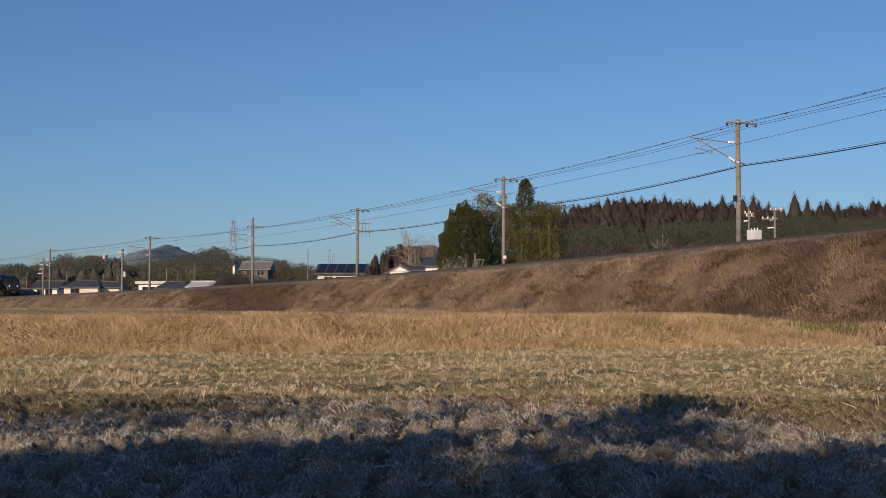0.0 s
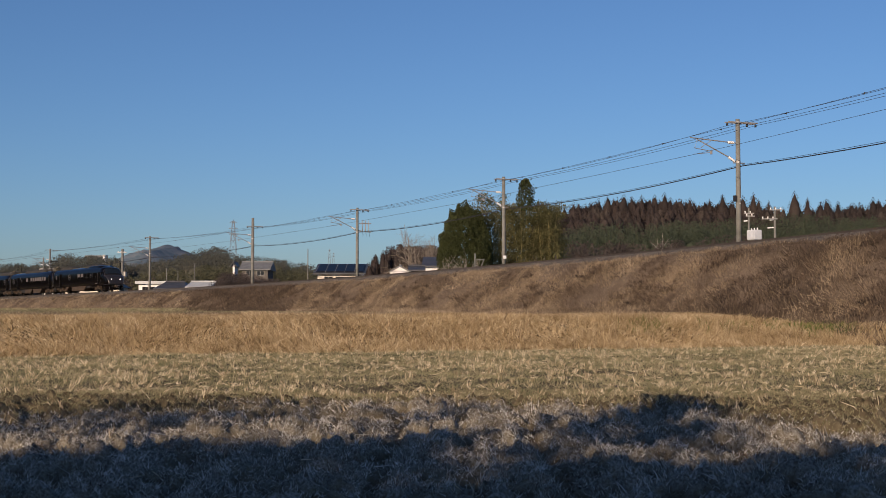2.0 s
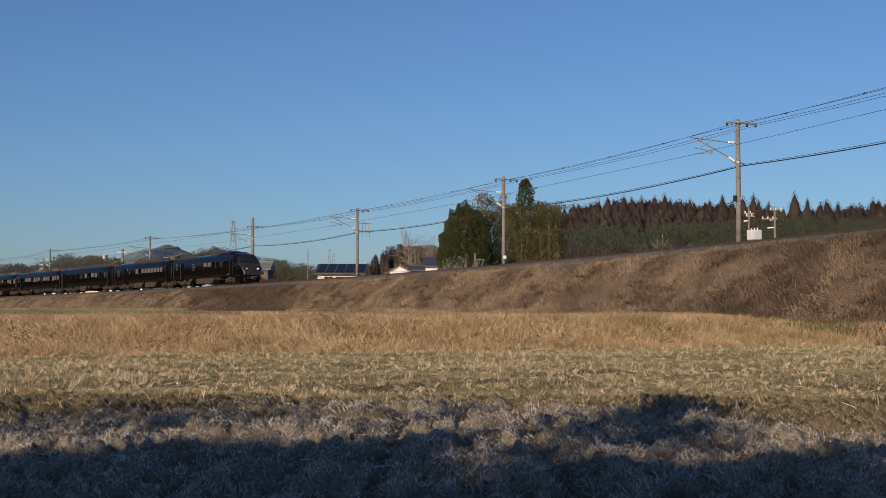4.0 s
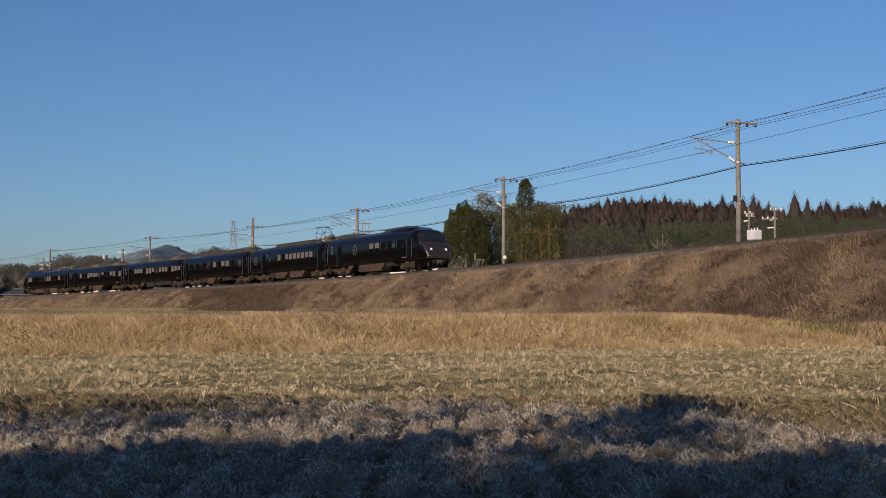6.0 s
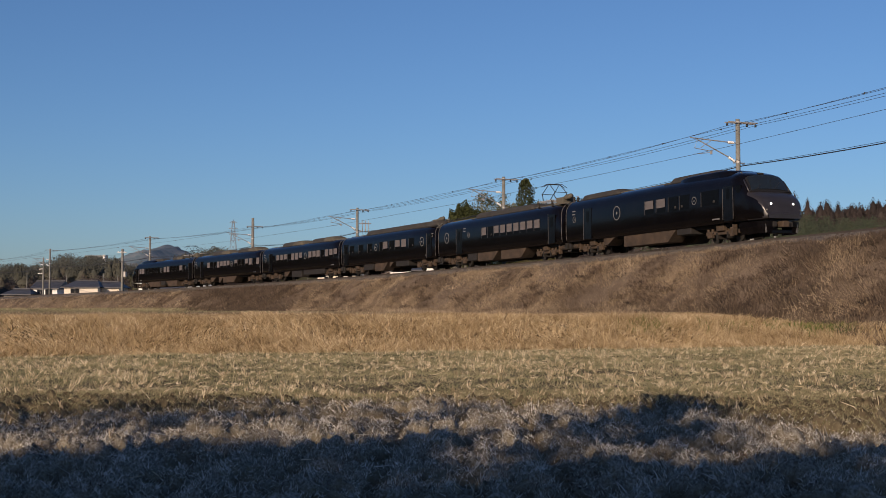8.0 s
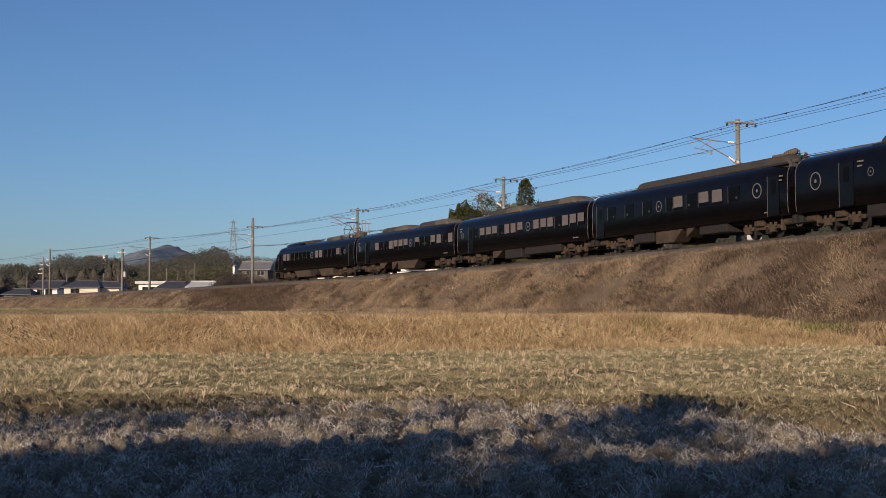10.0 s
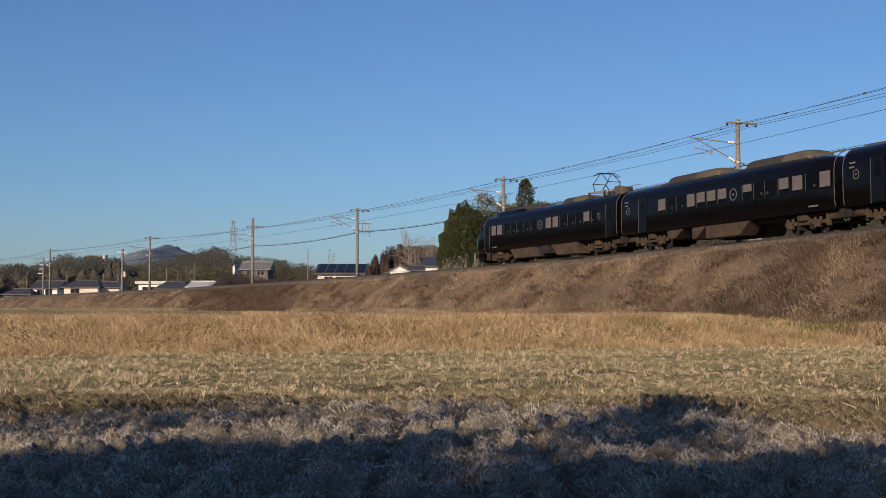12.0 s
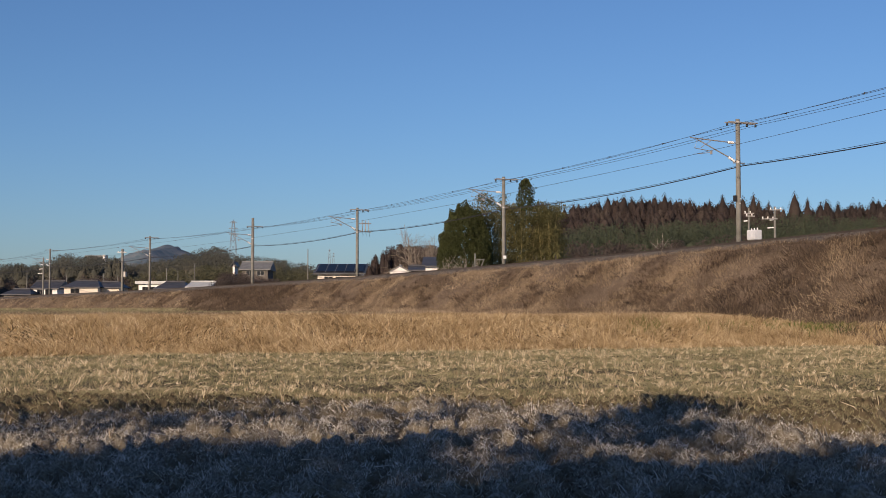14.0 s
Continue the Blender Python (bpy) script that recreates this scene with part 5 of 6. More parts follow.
def core_arrays(h, r, kind, rng, full=0.46):
    """The dark inside of a crown: a lumpy hull that closes it against the sky."""
    k, rings = 9, 10
    v, t = [], []
    for i in range(rings):
        u = (i / (rings - 1)) ** 0.6
        q = min(1, (1 - u) * h / 6.5) ** 0.75 * 0.7 if kind == "cone" else full * math.sin(math.pi * (0.1 + 0.86 * u)) ** 0.6
        z = h * ((0.08 + 0.86 * u) if kind == "cone" else (0.06 + 0.62 * u))
        for j in range(k):
            a = j * math.tau / k
            m = q * r * rng.uniform(0.66, 1.14)
            v.append((m * math.cos(a), m * math.sin(a), z + rng.normal(0, 0.022) * h))
    for i in range(rings - 1):
        for j in range(k):
            a, b = i * k + j, i * k + (j + 1) % k
            t += [(a, b, b + k), (a, b + k, a + k)]
    return np.array(v), np.array(t)


def woods(name, spots, cards, size, material, label, seed, kind, full=0.46):
    """Far woods that nobody could count: spots are (x, y, height, radius)."""
    rng = np.random.RandomState(seed)
    out = []
    for x, y, h, r in spots:
        p = cone_points(rng, int(cards * 1.5), h, r) if kind == "cone" else round_points(rng, int(cards * 1.5), h, r, 5, 0.1)
        p = p + np.array([x, y, float(ground_height(x, y)) - 0.3])
        sz = size * 0.75 * (r / 3.0) ** 0.5
        if kind == "cone":
            sz = sz * np.clip(1.2 - 0.6 * (p[:, 2] - p[:, 2].min()) / h, 0.5, 1.2)
        out.append(tuft_arrays(p, sz, rng))
        v, t = core_arrays(h, r, kind, rng, full)
        out.append((v + np.array([x, y, float(ground_height(x, y)) - 0.3]), t))
    return stuff(name, join_arrays(out), material, label, "woods")


def skyline(rng, n, points, d0, d1, drop, r0, r1):
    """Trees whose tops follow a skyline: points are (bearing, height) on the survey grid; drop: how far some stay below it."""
    out = []
    for k in range(n):
        d = rng.uniform(d0, d1)
        px = rng.uniform(points[0][0], points[-1][0])
        top = np.interp(px, [p[0] for p in points], [p[1] for p in points]) + abs(rng.normal(0, 1)) * drop
        x = (px - 784) / 2244.5 * d
        h = sight(px, top, d).z - float(ground_height(x, d))
        if h > 2.5:
            out.append((x, d, h, rng.uniform(r0, r1)))
    return out


def build_woods():
    rng = np.random.RandomState(21)
    # right-hand hill: reddish cedars above a belt of green
    line = [(950, 372), (1000, 364), (1060, 354), (1140, 348), (1220, 353), (1300, 357), (1370, 362), (1420, 368), (1455, 360), (1500, 358), (1540, 366), (1560, 352), (1640, 352)]
    cedars = []
    for k in range(760):
        px, low = rng.uniform(950, 1640), 42 * rng.uniform(0, 1) ** 1.25
        d = 474 - 1.15 * low + rng.uniform(-6, 6)
        x, top = (px - 784) / 2244.5 * d, np.interp(px, [p[0] for p in line], [p[1] for p in line]) + low + rng.normal(0, 3)
        cedars.append((x, d, max(6.0, sight(px, top, d).z - float(ground_height(x, d))), rng.uniform(3.0, 4.8)))
    woods("cedar_woods", cedars, 190, 0.36, CEDAR, "reddish-brown winter cedars on a far hill", 22, "cone")
    line2 = [(950, 400), (1050, 390), (1100, 387), (1150, 393), (1200, 385), (1300, 384), (1420, 374), (1500, 380), (1640, 376)]
    green = skyline(rng, 230, line2, 325, 400, 11, 3.2, 4.8)
    woods("green_woods", green, 340, 0.25, GREENWOOD, "belt of dull green trees below the cedars", 23, "round")
    # skyline trees that stand apart
    for px, top in ((1016, 357), (1052, 357), (1076, 348), (1087, 351), (1105, 343), (1119, 347), (1137, 345), (1160, 344), (1177, 341), (1188, 350), (1207, 353), (1222, 350), (1257, 352), (1280, 344), (1297, 356), (1316, 346), (1335, 341), (1344, 352), (1362, 355), (1408, 338), (1431, 350), (1454, 356), (1465, 352), (1485, 356), (1511, 358), (1524, 358), (1547, 349), (1557, 353)):
        d = 462
        x = (px - 784) / 2244.5 * d
        g = float(ground_height(x, d))
        h = sight(px, top, d).z - g
        leafy_tree("cedar", x, d, h, 2.7 + 0.5 * (px % 3), 2200, 0.25, CEDAR, px, "tall reddish cedar rising above the wood", "cone")
    # left-hand hills
    l1 = [(-30, 468), (20, 464), (45, 466), (62, 468), (72, 461), (90, 460), (106, 449), (120, 446), (136, 453), (157, 450), (182, 450), (205, 455), (222, 466), (250, 463), (330, 458)]
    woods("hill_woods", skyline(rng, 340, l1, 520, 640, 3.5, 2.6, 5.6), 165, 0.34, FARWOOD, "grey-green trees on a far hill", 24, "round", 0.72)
    l2 = [(255, 466), (270, 460), (293, 455), (317, 449), (343, 443), (365, 436), (388, 433), (400, 441), (430, 449), (470, 453), (520, 459), (548, 466), (560, 478)]
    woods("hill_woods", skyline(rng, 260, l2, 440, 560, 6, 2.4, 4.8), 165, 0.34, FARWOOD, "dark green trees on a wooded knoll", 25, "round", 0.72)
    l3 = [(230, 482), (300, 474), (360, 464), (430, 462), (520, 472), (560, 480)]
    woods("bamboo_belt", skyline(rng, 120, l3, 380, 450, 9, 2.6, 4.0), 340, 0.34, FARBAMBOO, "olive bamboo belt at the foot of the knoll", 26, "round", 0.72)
    l4 = [(-30, 492), (60, 486), (200, 484), (330, 490)]
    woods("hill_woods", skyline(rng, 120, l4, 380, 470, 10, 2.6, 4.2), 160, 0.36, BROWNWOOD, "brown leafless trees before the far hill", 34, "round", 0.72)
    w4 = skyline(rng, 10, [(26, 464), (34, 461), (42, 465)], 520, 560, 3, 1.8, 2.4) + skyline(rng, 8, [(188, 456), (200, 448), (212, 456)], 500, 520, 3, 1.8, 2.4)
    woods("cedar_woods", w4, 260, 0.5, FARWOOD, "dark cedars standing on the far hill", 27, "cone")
    # brown thicket between the houses
    l5 = [(700, 428), (716, 432), (743, 431), (800, 432)]
    l9 = [(644, 474), (650, 462), (662, 448), (676, 440), (690, 431), (706, 430), (720, 436)]
    woods("dark_thicket", skyline(rng, 60, l9, 245, 285, 7, 1.5, 2.3), 300, 0.24, CEDAR, "dark reddish-brown young cedars behind the houses", 35, "cone")
    woods("brown_thicket", skyline(rng, 110, l5, 240, 300, 5, 1.8, 2.8), 330, 0.26, BROWNWOOD, "reddish-brown leafless thicket behind the houses", 28, "round")
    l6 = [(200, 511), (330, 509), (380, 504), (390, 490), (400, 474), (430, 480), (455, 486), (470, 488), (520, 492), (560, 494)]
    woods("brown_thicket", skyline(rng, 120, l6, 170, 215, 5, 1.2, 1.9), 260, 0.2, BROWNWOOD, "low brown bushes behind the embankment", 29, "round")
    l8 = [(384, 494), (396, 480), (415, 477), (440, 480), (456, 485), (482, 491)]
    woods("brown_thicket", skyline(rng, 46, l8, 175, 212, 3, 1.2, 1.9), 320, 0.19, BROWNWOOD, "reddish bushes before the two-storey house", 31, "round")
    l7 = [(985, 425), (1100, 424), (1220, 420), (1320, 408)]
    woods("brown_thicket", skyline(rng, 60, l7, 200, 290, 9, 1.8, 3.0), 300, 0.32, BROWNWOOD, "thin brown thicket at the foot of the wooded hill", 30, "round")


def build_grove():
    """The evergreen, the bamboo and the bare shrubs beside the railway."""
    rng = np.random.RandomState(33)
    d = 138.0
    X = lambda px: (px - 784) / 2244.5 * d
    x, y = X(822), d
    g = float(ground_height(x, y))
    t = thing("evergreen_tree", "broad dark evergreen tree clipped into a dome", "tree", Matrix.Translation((x, y, g)))
    part("trunk", tapered_trunk(7.2, 0.35), BARK, t)
    top = sight(822, 364, d).z - g
    n = 50000
    dirs = rng.normal(0, 1, (n, 3))
    dirs /= np.linalg.norm(dirs, axis=1)[:, None]
    lob = 1 + 0.10 * np.sin(dirs[:, 0] * 7 + 2 * dirs[:, 2]) * np.cos(dirs[:, 2] * 6 + dirs[:, 1] * 4) + 0.05 * np.sin(dirs[:, 0] * 17 + dirs[:, 2] * 13)
    rad = lob * np.power(rng.uniform(0.35, 1, n), 0.25)
    zc = top * 0.48
    p = np.stack([dirs[:, 0] * 3.05 * rad, dirs[:, 1] * 2.9 * rad, zc + dirs[:, 2] * top * 0.53 * rad], 1)
    p[:, 0] *= np.where(p[:, 2] > zc, 1 - 0.1 * (p[:, 2] - zc) / zc, 1.0)
    p = p[p[:, 2] > 0.3]
    inner = np.stack([dirs[:900, 0] * 2.5 * lob[:900], dirs[:900, 1] * 2.4 * lob[:900], zc + dirs[:900, 2] * top * 0.46 * lob[:900]], 1)
    link("crown", fast_mesh("crown", *join_arrays([card_arrays(p, 0.082, rng), card_arrays(inner[inner[:, 2] > 0.3], 0.42, rng, 0.8)])), EVERGREEN, t)
    # bamboo: bending culms with feathery heads
    stems = bmesh.new()
    leaves = []
    for k in range(120):
        px = rng.uniform(838, 992)
        dd = rng.uniform(139, 147)
        topy = np.interp(px, [820, 840, 870, 900, 935, 955, 975, 992], [372, 342, 334, 350, 352, 358, 346, 385]) + abs(rng.normal(0, 22))
        x = (px - 784) / 2244.5 * dd
        g = float(ground_height(x, dd))
        h = sight(px, topy, dd).z - g
        bend = rng.normal(0, 0.8)
        last = Vector((x, dd, g - 0.2))
        pts = [last]
        for j in range(1, 6):
            u = j / 5
            q = Vector((x + bend * u ** 2.4, dd - 0.15 * abs(bend) * u * u, g + h * u * (1 - 0.02 * abs(bend))))
            tube(last, q, 0.055 * (1.05 - u * 0.8), 0.055 * (1.05 - (u + 0.2) * 0.8) if u < 1 else 0.008, 5, stems)
            last = q
            pts.append(q)
        m = 680
        tiers = np.sort(np.power(rng.uniform(0.05, 1, 11), 0.85))
        u = np.clip(tiers[rng.randint(0, 11, m)] + rng.normal(0, 0.018, m), 0.02, 1)
        ci = np.stack([np.interp(u * 5, range(6), [q[i] for q in pts]) for i in range(3)], 1)
        spread = 0.25 + 0.75 * np.sin(np.clip(u, 0, 1) * math.pi * 0.9)
        ci += rng.normal(0, 0.6, (m, 3)) * spread[:, None] * np.array([1, 1, 0.3])
        leaves.append(card_arrays(ci, 0.118, rng, 0.36, 0.25))
    me = bpy.data.meshes.new("bamboo_stems")
    stems.to_mesh(me)
    stems.free()
    tagged(link("bamboo_stems", me, CULM), "yellow-green bamboo stems crowded in a grove", "bamboo", kind="stuff")
    stuff("bamboo_leaves", join_arrays(leaves), BAMBOO, "olive feathery bamboo leaves in low sunlight", "bamboo")
    # the one that stands above the rest
    x = X(935)
    g = float(ground_height(x, d + 4))
    t = leafy_tree("bamboo_plume", x, d + 4, sight(935, 317, d + 4).z - g, 1.6, 100, 0.15, EVERGREEN, 5, "dense dark green bamboo plume above the grove", "round")
    bpy.data.objects.remove(t.children[1])
    n = 3000
    hh = sight(935, 317, d + 4).z - g
    u = rng.uniform(0, 1, n)
    a = rng.uniform(0, math.tau, n)
    q = 1.05 * np.sqrt(np.clip(1 - np.abs(u * 1.25 - 0.25) ** 2.2, 0, 1)) * np.sqrt(rng.uniform(0.15, 1, n)) * (1 + 0.16 * np.sin(u * 13 + a * 3))
    p = np.stack([q * np.cos(a), q * np.sin(a), hh - 3.6 + 3.6 * u], 1)
    link("crown", fast_mesh("crown", *card_arrays(p, 0.13, rng, 0.35, 0.6)), EVERGREEN, t)
    for px, seed, hh, dd in ((786, 6, 4.6, 128), (800, 3, 5.6, 128), (812, 4, 6.2, 127), (824, 5, 5.8, 128), (838, 9, 5.0, 127), (932, 7, 5.4, 132), (958, 8, 5.0, 131)):
        bare_tree((px - 784) / 2244.5 * dd, dd, hh, seed, "pale leafless shrub at the foot of the grove", 4, 0.085, PALE_BARK, 5, "shrub")
    for px, top, seed, dd in ((722, 400, 11, 225), (752, 414, 12, 235), (765, 420, 13, 232), (738, 424, 15, 240)):
        x = (px - 784) / 2244.5 * dd
        bare_tree(x, dd, (sight(px, top, dd).z - float(ground_height(x, dd))), seed, "leafless broad tree behind the houses", 6 if px < 730 else 5, 0.36)
    for px, top, seed, dd in ((1165, 398, 14, 250), (1208, 398, 16, 250)):
        x = (px - 784) / 2244.5 * dd
        bare_tree(x, dd, (sight(px, top, dd).z - float(ground_height(x, dd))), seed, "slim pale leafless tree before the wood", 4, 0.4, PALE_BARK)
    # small palm
    dd = 133.0
    x = (985 - 784) / 2244.5 * dd
    g = float(ground_height(x, dd))
    pl = thing("palm", "small shaggy palm beside the bamboo", "palm", Matrix.Translation((x, dd, g)))
    hp = sight(985, 441, dd).z - g - 0.5
    part("trunk", tube((0, 0, -0.3), (0, 0, hp), 0.16, 0.13, 10), BARK, pl)
    for k in range(13):
        a = k * 2.4
        bm = bmesh.new()
        prev = None
        for j in range(5):
            u = j / 4
            c = Vector((math.cos(a) * u * 0.8, math.sin(a) * u * 0.8, hp + 0.45 * u - 0.8 * u * u * (0.6 + 0.5 * (k % 3))))
            w = Vector((-math.sin(a), math.cos(a), 0)) * (0.14 * (1 - abs(u - 0.45)))
            row = [bm.verts.new(c - w), bm.verts.new(c + Vector((0, 0, 0.05))), bm.verts.new(c + w)]
            if prev:
                bm.faces.new((prev[0], prev[1], row[1], row[0]))
                bm.faces.new((prev[1], prev[2], row[2], row[1]))
            prev = row
        part("frond", bm, BAMBOO, pl)


def build_shade_trees():
    """The trees behind the camera, whose shade lies over the near field."""
    flat = Vector((SUN_DIR.x, SUN_DIR.y, 0)).normalized()
    rise = math.tan(SUN_ELEV)
    # reach of each crown's shade over the field, distance, width, leaves
    tips = ((-5.2, 15.0, 24, 2.4, 130), (-3.1, 15.7, 22, 2.0, 140), (-1.5, 14.6, 23, 1.5, 120), (0.5, 14.4, 21, 0.8, 45), (-7.2, 14.4, 23, 2.5, 60),
            (3.3, 16.2, 22, 0.32, 60), (3.15, 15.0, 24, 0.42, 80), (2.8, 13.9, 23, 0.6, 100), (2.55, 12.9, 24, 0.75, 100), (2.1, 11.9, 24, 0.9, 75), (1.3, 10.9, 24, 0.75, 60), (3.9, 10.6, 24, 1.1, 60))
    for k, (x, y, dist, r, n) in enumerate(tips):
        p = Vector((x, y, 0)) + flat * dist
        leafy_tree("garden_tree", p.x, p.y, dist * rise, r * 1.25, n, 0.17, EVERGREEN, 50 + k, "evergreen tree with a high flat crown behind the field's edge", "round", 8, 0.62, None, 0.55)
    for x, low in ((0.7, 0.94), (1.6, 0.97), (2.4, 0.97)):
        p = Vector((x, 10.6, 0)) + flat * 25
        leafy_tree("hedge_bush", p.x, p.y, 25 * rise * low, 1.9, 2200, 0.185, EVERGREEN, 110 + int(x * 10), "lower dark evergreen bush in a row", "round", 9, 0.02)
    for k in range(15):
        x = -9.5 + 1.35 * k
        p = Vector((x, 10.6, 0)) + flat * 25
        tall = float(np.interp(x, [-6, -3.4, -2.0, 0.5, 2.0, 2.8, 6], [0.958, 0.966, 0.998, 0.998, 1.005, 0.975, 0.955])) + 0.012 * math.sin(k * 2.3)
        leafy_tree("hedge_bush", p.x, p.y, 25 * rise * tall, 2.1, 4300 if k < 9 else 3300 if k < 10 else 2300, 0.185, EVERGREEN, 80 + k, "dark evergreen bush in a row", "round", 9, 0.02)


def build_surroundings():
    """Woods added round the fields, out of view, to darken what the train's flanks mirror."""
    rng = np.random.RandomState(70)
    spots = []
    for k in range(260):
        a = radians(rng.uniform(-165, -42) if k % 5 else rng.uniform(150, 200))
        d = rng.uniform(115, 150)
        spots.append((math.sin(a) * d, math.cos(a) * d, rng.uniform(11, 17), rng.uniform(4, 6)))
    for k in range(110):
        a = radians(rng.uniform(-62, -30))
        d = rng.uniform(150, 185)
        spots.append((math.sin(a) * d, math.cos(a) * d, rng.uniform(11, 14), rng.uniform(4, 6)))
    for k in range(130):
        a = radians(rng.uniform(-52, -21.5))
        d = rng.uniform(330, 420)
        spots.append((math.sin(a) * d, math.cos(a) * d, rng.uniform(18, 26), rng.uniform(6, 9)))
    woods("surrounding_woods", spots, 20, 1.9, GREENWOOD, "unseen dark green trees added for the train's flanks to mirror", 71, "round")


build_woods()
build_surroundings()
build_grove()
build_shade_trees()


# ---- houses, posts and masts ----
WHITE_WALL = surface("white_plaster", (0.7, 0.7, 0.68), (0.86, 0.85, 0.83), 0.8, 12, 0.85)
CREAM_WALL = surface("cream_plaster", (0.62, 0.56, 0.46), (0.76, 0.7, 0.6), 0.8, 12, 0.85)
# dark wall, which also stands in for shade under the two-storey house's eaves
BROWN_WALL = surface("dark_boards_and_eave_shade", (0.07, 0.062, 0.055), (0.15, 0.135, 0.12), 0.8, 12, 0.85)
GREY_WALL = surface("grey_boards", (0.22, 0.2, 0.17), (0.36, 0.33, 0.28), 0.8, 12, 0.85)
DARK_TILE = surface("dark_roof_tile", (0.03, 0.032, 0.036), (0.075, 0.078, 0.085), 1.2, 14, 0.55)
GREY_TILE = surface("grey_roof_tile", (0.12, 0.125, 0.125), (0.2, 0.205, 0.205), 1.2, 14, 0.6)
PALE_ROOF = surface("pale_metal_roof", (0.35, 0.37, 0.37), (0.5, 0.52, 0.52), 1.0, 14, 0.5)
SOLAR = plain("solar_cell", (0.009, 0.01, 0.014), 0.4, spec=0.12)
PANE = plain("window_glass", (0.02, 0.022, 0.025), 0.08)
PYLON_STEEL = surface("grey_pylon_steel", (0.09, 0.1, 0.11), (0.15, 0.16, 0.17), 0.5, 6, 0.6, 0.2, bump=0)
FRAME = plain("window_frame_metal", (0.3, 0.29, 0.28), 0.5, 0.3)


def house(label, px0, px1, eave_y, ridge_y, d, deep, wall, roof, kind="gable", turn=0.0, over=0.5, windows=(), gable_front=False):
    """A house between two lines of sight, d metres off. windows: (share along the front, width, sill and head below the eaves)."""
    a, b = sight(px0, eave_y, d), sight(px1, eave_y, d)
    w = b.x - a.x - 2 * over
    ze, zr = a.z, sight(px0, ridge_y, d + deep / 2).z
    cx = (a.x + b.x) / 2
    g = min(float(ground_height(cx + s, d + q)) for s in (-w / 2, w / 2) for q in (0, deep))
    h = thing("house", label, "house", Matrix.Translation((cx, d, g)) @ Matrix.Rotation(radians(turn), 4, "Z"))
    he, hr = ze - g, max(zr - g, ze - g + 0.4)
    part("wall", box(-w / 2, w / 2, 0, deep, -0.3, he - 0.02), wall, h)
    bm = bmesh.new()
    x0, x1, y0, y1 = -w / 2 - over, w / 2 + over, -over, deep + over
    t = 0.16
    if kind == "flat":
        box(x0, x1, y0, y1, he, he + (hr - he), 0.0, bm)
    elif kind == "lean":
        vs = [bm.verts.new(c) for c in ((x0, y0, he), (x1, y0, he), (x1, y1, hr), (x0, y1, hr), (x0, y0, he - t), (x1, y0, he - t), (x1, y1, hr - t), (x0, y1, hr - t))]
        for q in ((0, 1, 2, 3), (7, 6, 5, 4), (0, 4, 5, 1), (1, 5, 6, 2), (2, 6, 7, 3), (3, 7, 4, 0)):
            bm.faces.new([vs[i] for i in q])
    else:
        ym = deep / 2
        if gable_front:
            ends = [((x0, y0, he), (0, y0, hr), (x1, y0, he)), ((x0, y1, he), (0, y1, hr), (x1, y1, he))]
        else:
            ins = (x1 - x0) * 0.22 if kind == "hip" else 0.0
            ends = [((x0, y0, he), (x0 + ins, ym, hr), (x0, y1, he)), ((x1, y0, he), (x1 - ins, ym, hr), (x1, y1, he))]
        up = [[bm.verts.new(c) for c in e] for e in ends]
        dn = [[bm.verts.new((c[0], c[1], c[2] - t)) for c in e] for e in ends]
        for i in (0, 1):
            bm.faces.new((up[0][i], up[0][i + 1], up[1][i + 1], up[1][i]))
            bm.faces.new((dn[0][i], dn[1][i], dn[1][i + 1], dn[0][i + 1]))
        for e in (0, 1):
            bm.faces.new((up[e][0], up[e][1], dn[e][1], dn[e][0]))
            bm.faces.new((up[e][1], up[e][2], dn[e][2], dn[e][1]))
            if not gable_front:
                bm.faces.new((up[e][0], up[e][2], up[e][1]) if kind == "hip" else (dn[e][0], dn[e][1], dn[e][2]))
        for i in (0, 2):
            bm.faces.new((up[0][i], dn[0][i], dn[1][i], up[1][i]))
        bmesh.ops.recalc_face_normals(bm, faces=bm.faces)
    part("roof", bm, roof, h, "tiled roof with wide eaves" if roof in (DARK_TILE, GREY_TILE) else "")
    if kind in ("gable", "hip"):
        r = x1 - x0
        if gable_front:
            part("ridge", tube((0, y0, hr + 0.03), (0, y1, hr + 0.03), 0.13), roof, h)
            bm = bmesh.new()
            for y in (0.0, deep):
                bm.faces.new([bm.verts.new(c) for c in ((-w / 2, y, he - 0.1), (w / 2, y, he - 0.1), (0, y, hr - t - 0.05))])
            part("gable", bm, wall, h)
        else:
            ins = r * 0.22 if kind == "hip" else 0
            part("ridge", tube((x0 + ins, deep / 2, hr + 0.04), (x1 - ins, deep / 2, hr + 0.04), 0.15), roof, h)
    for f, ww, lo, hi in windows:
        x = -w / 2 + f * w
        wf = part("window", box(x - ww / 2 - 0.06, x + ww / 2 + 0.06, -0.05, 0.02, he - lo - 0.06, he - hi + 0.06), FRAME, h)
        part("pane", box(x - ww / 2, x - 0.02, -0.065, -0.045, he - lo, he - hi), PANE, wf)
        part("pane", box(x + 0.02, x + ww / 2, -0.065, -0.045, he - lo, he - hi), PANE, wf)
    return h


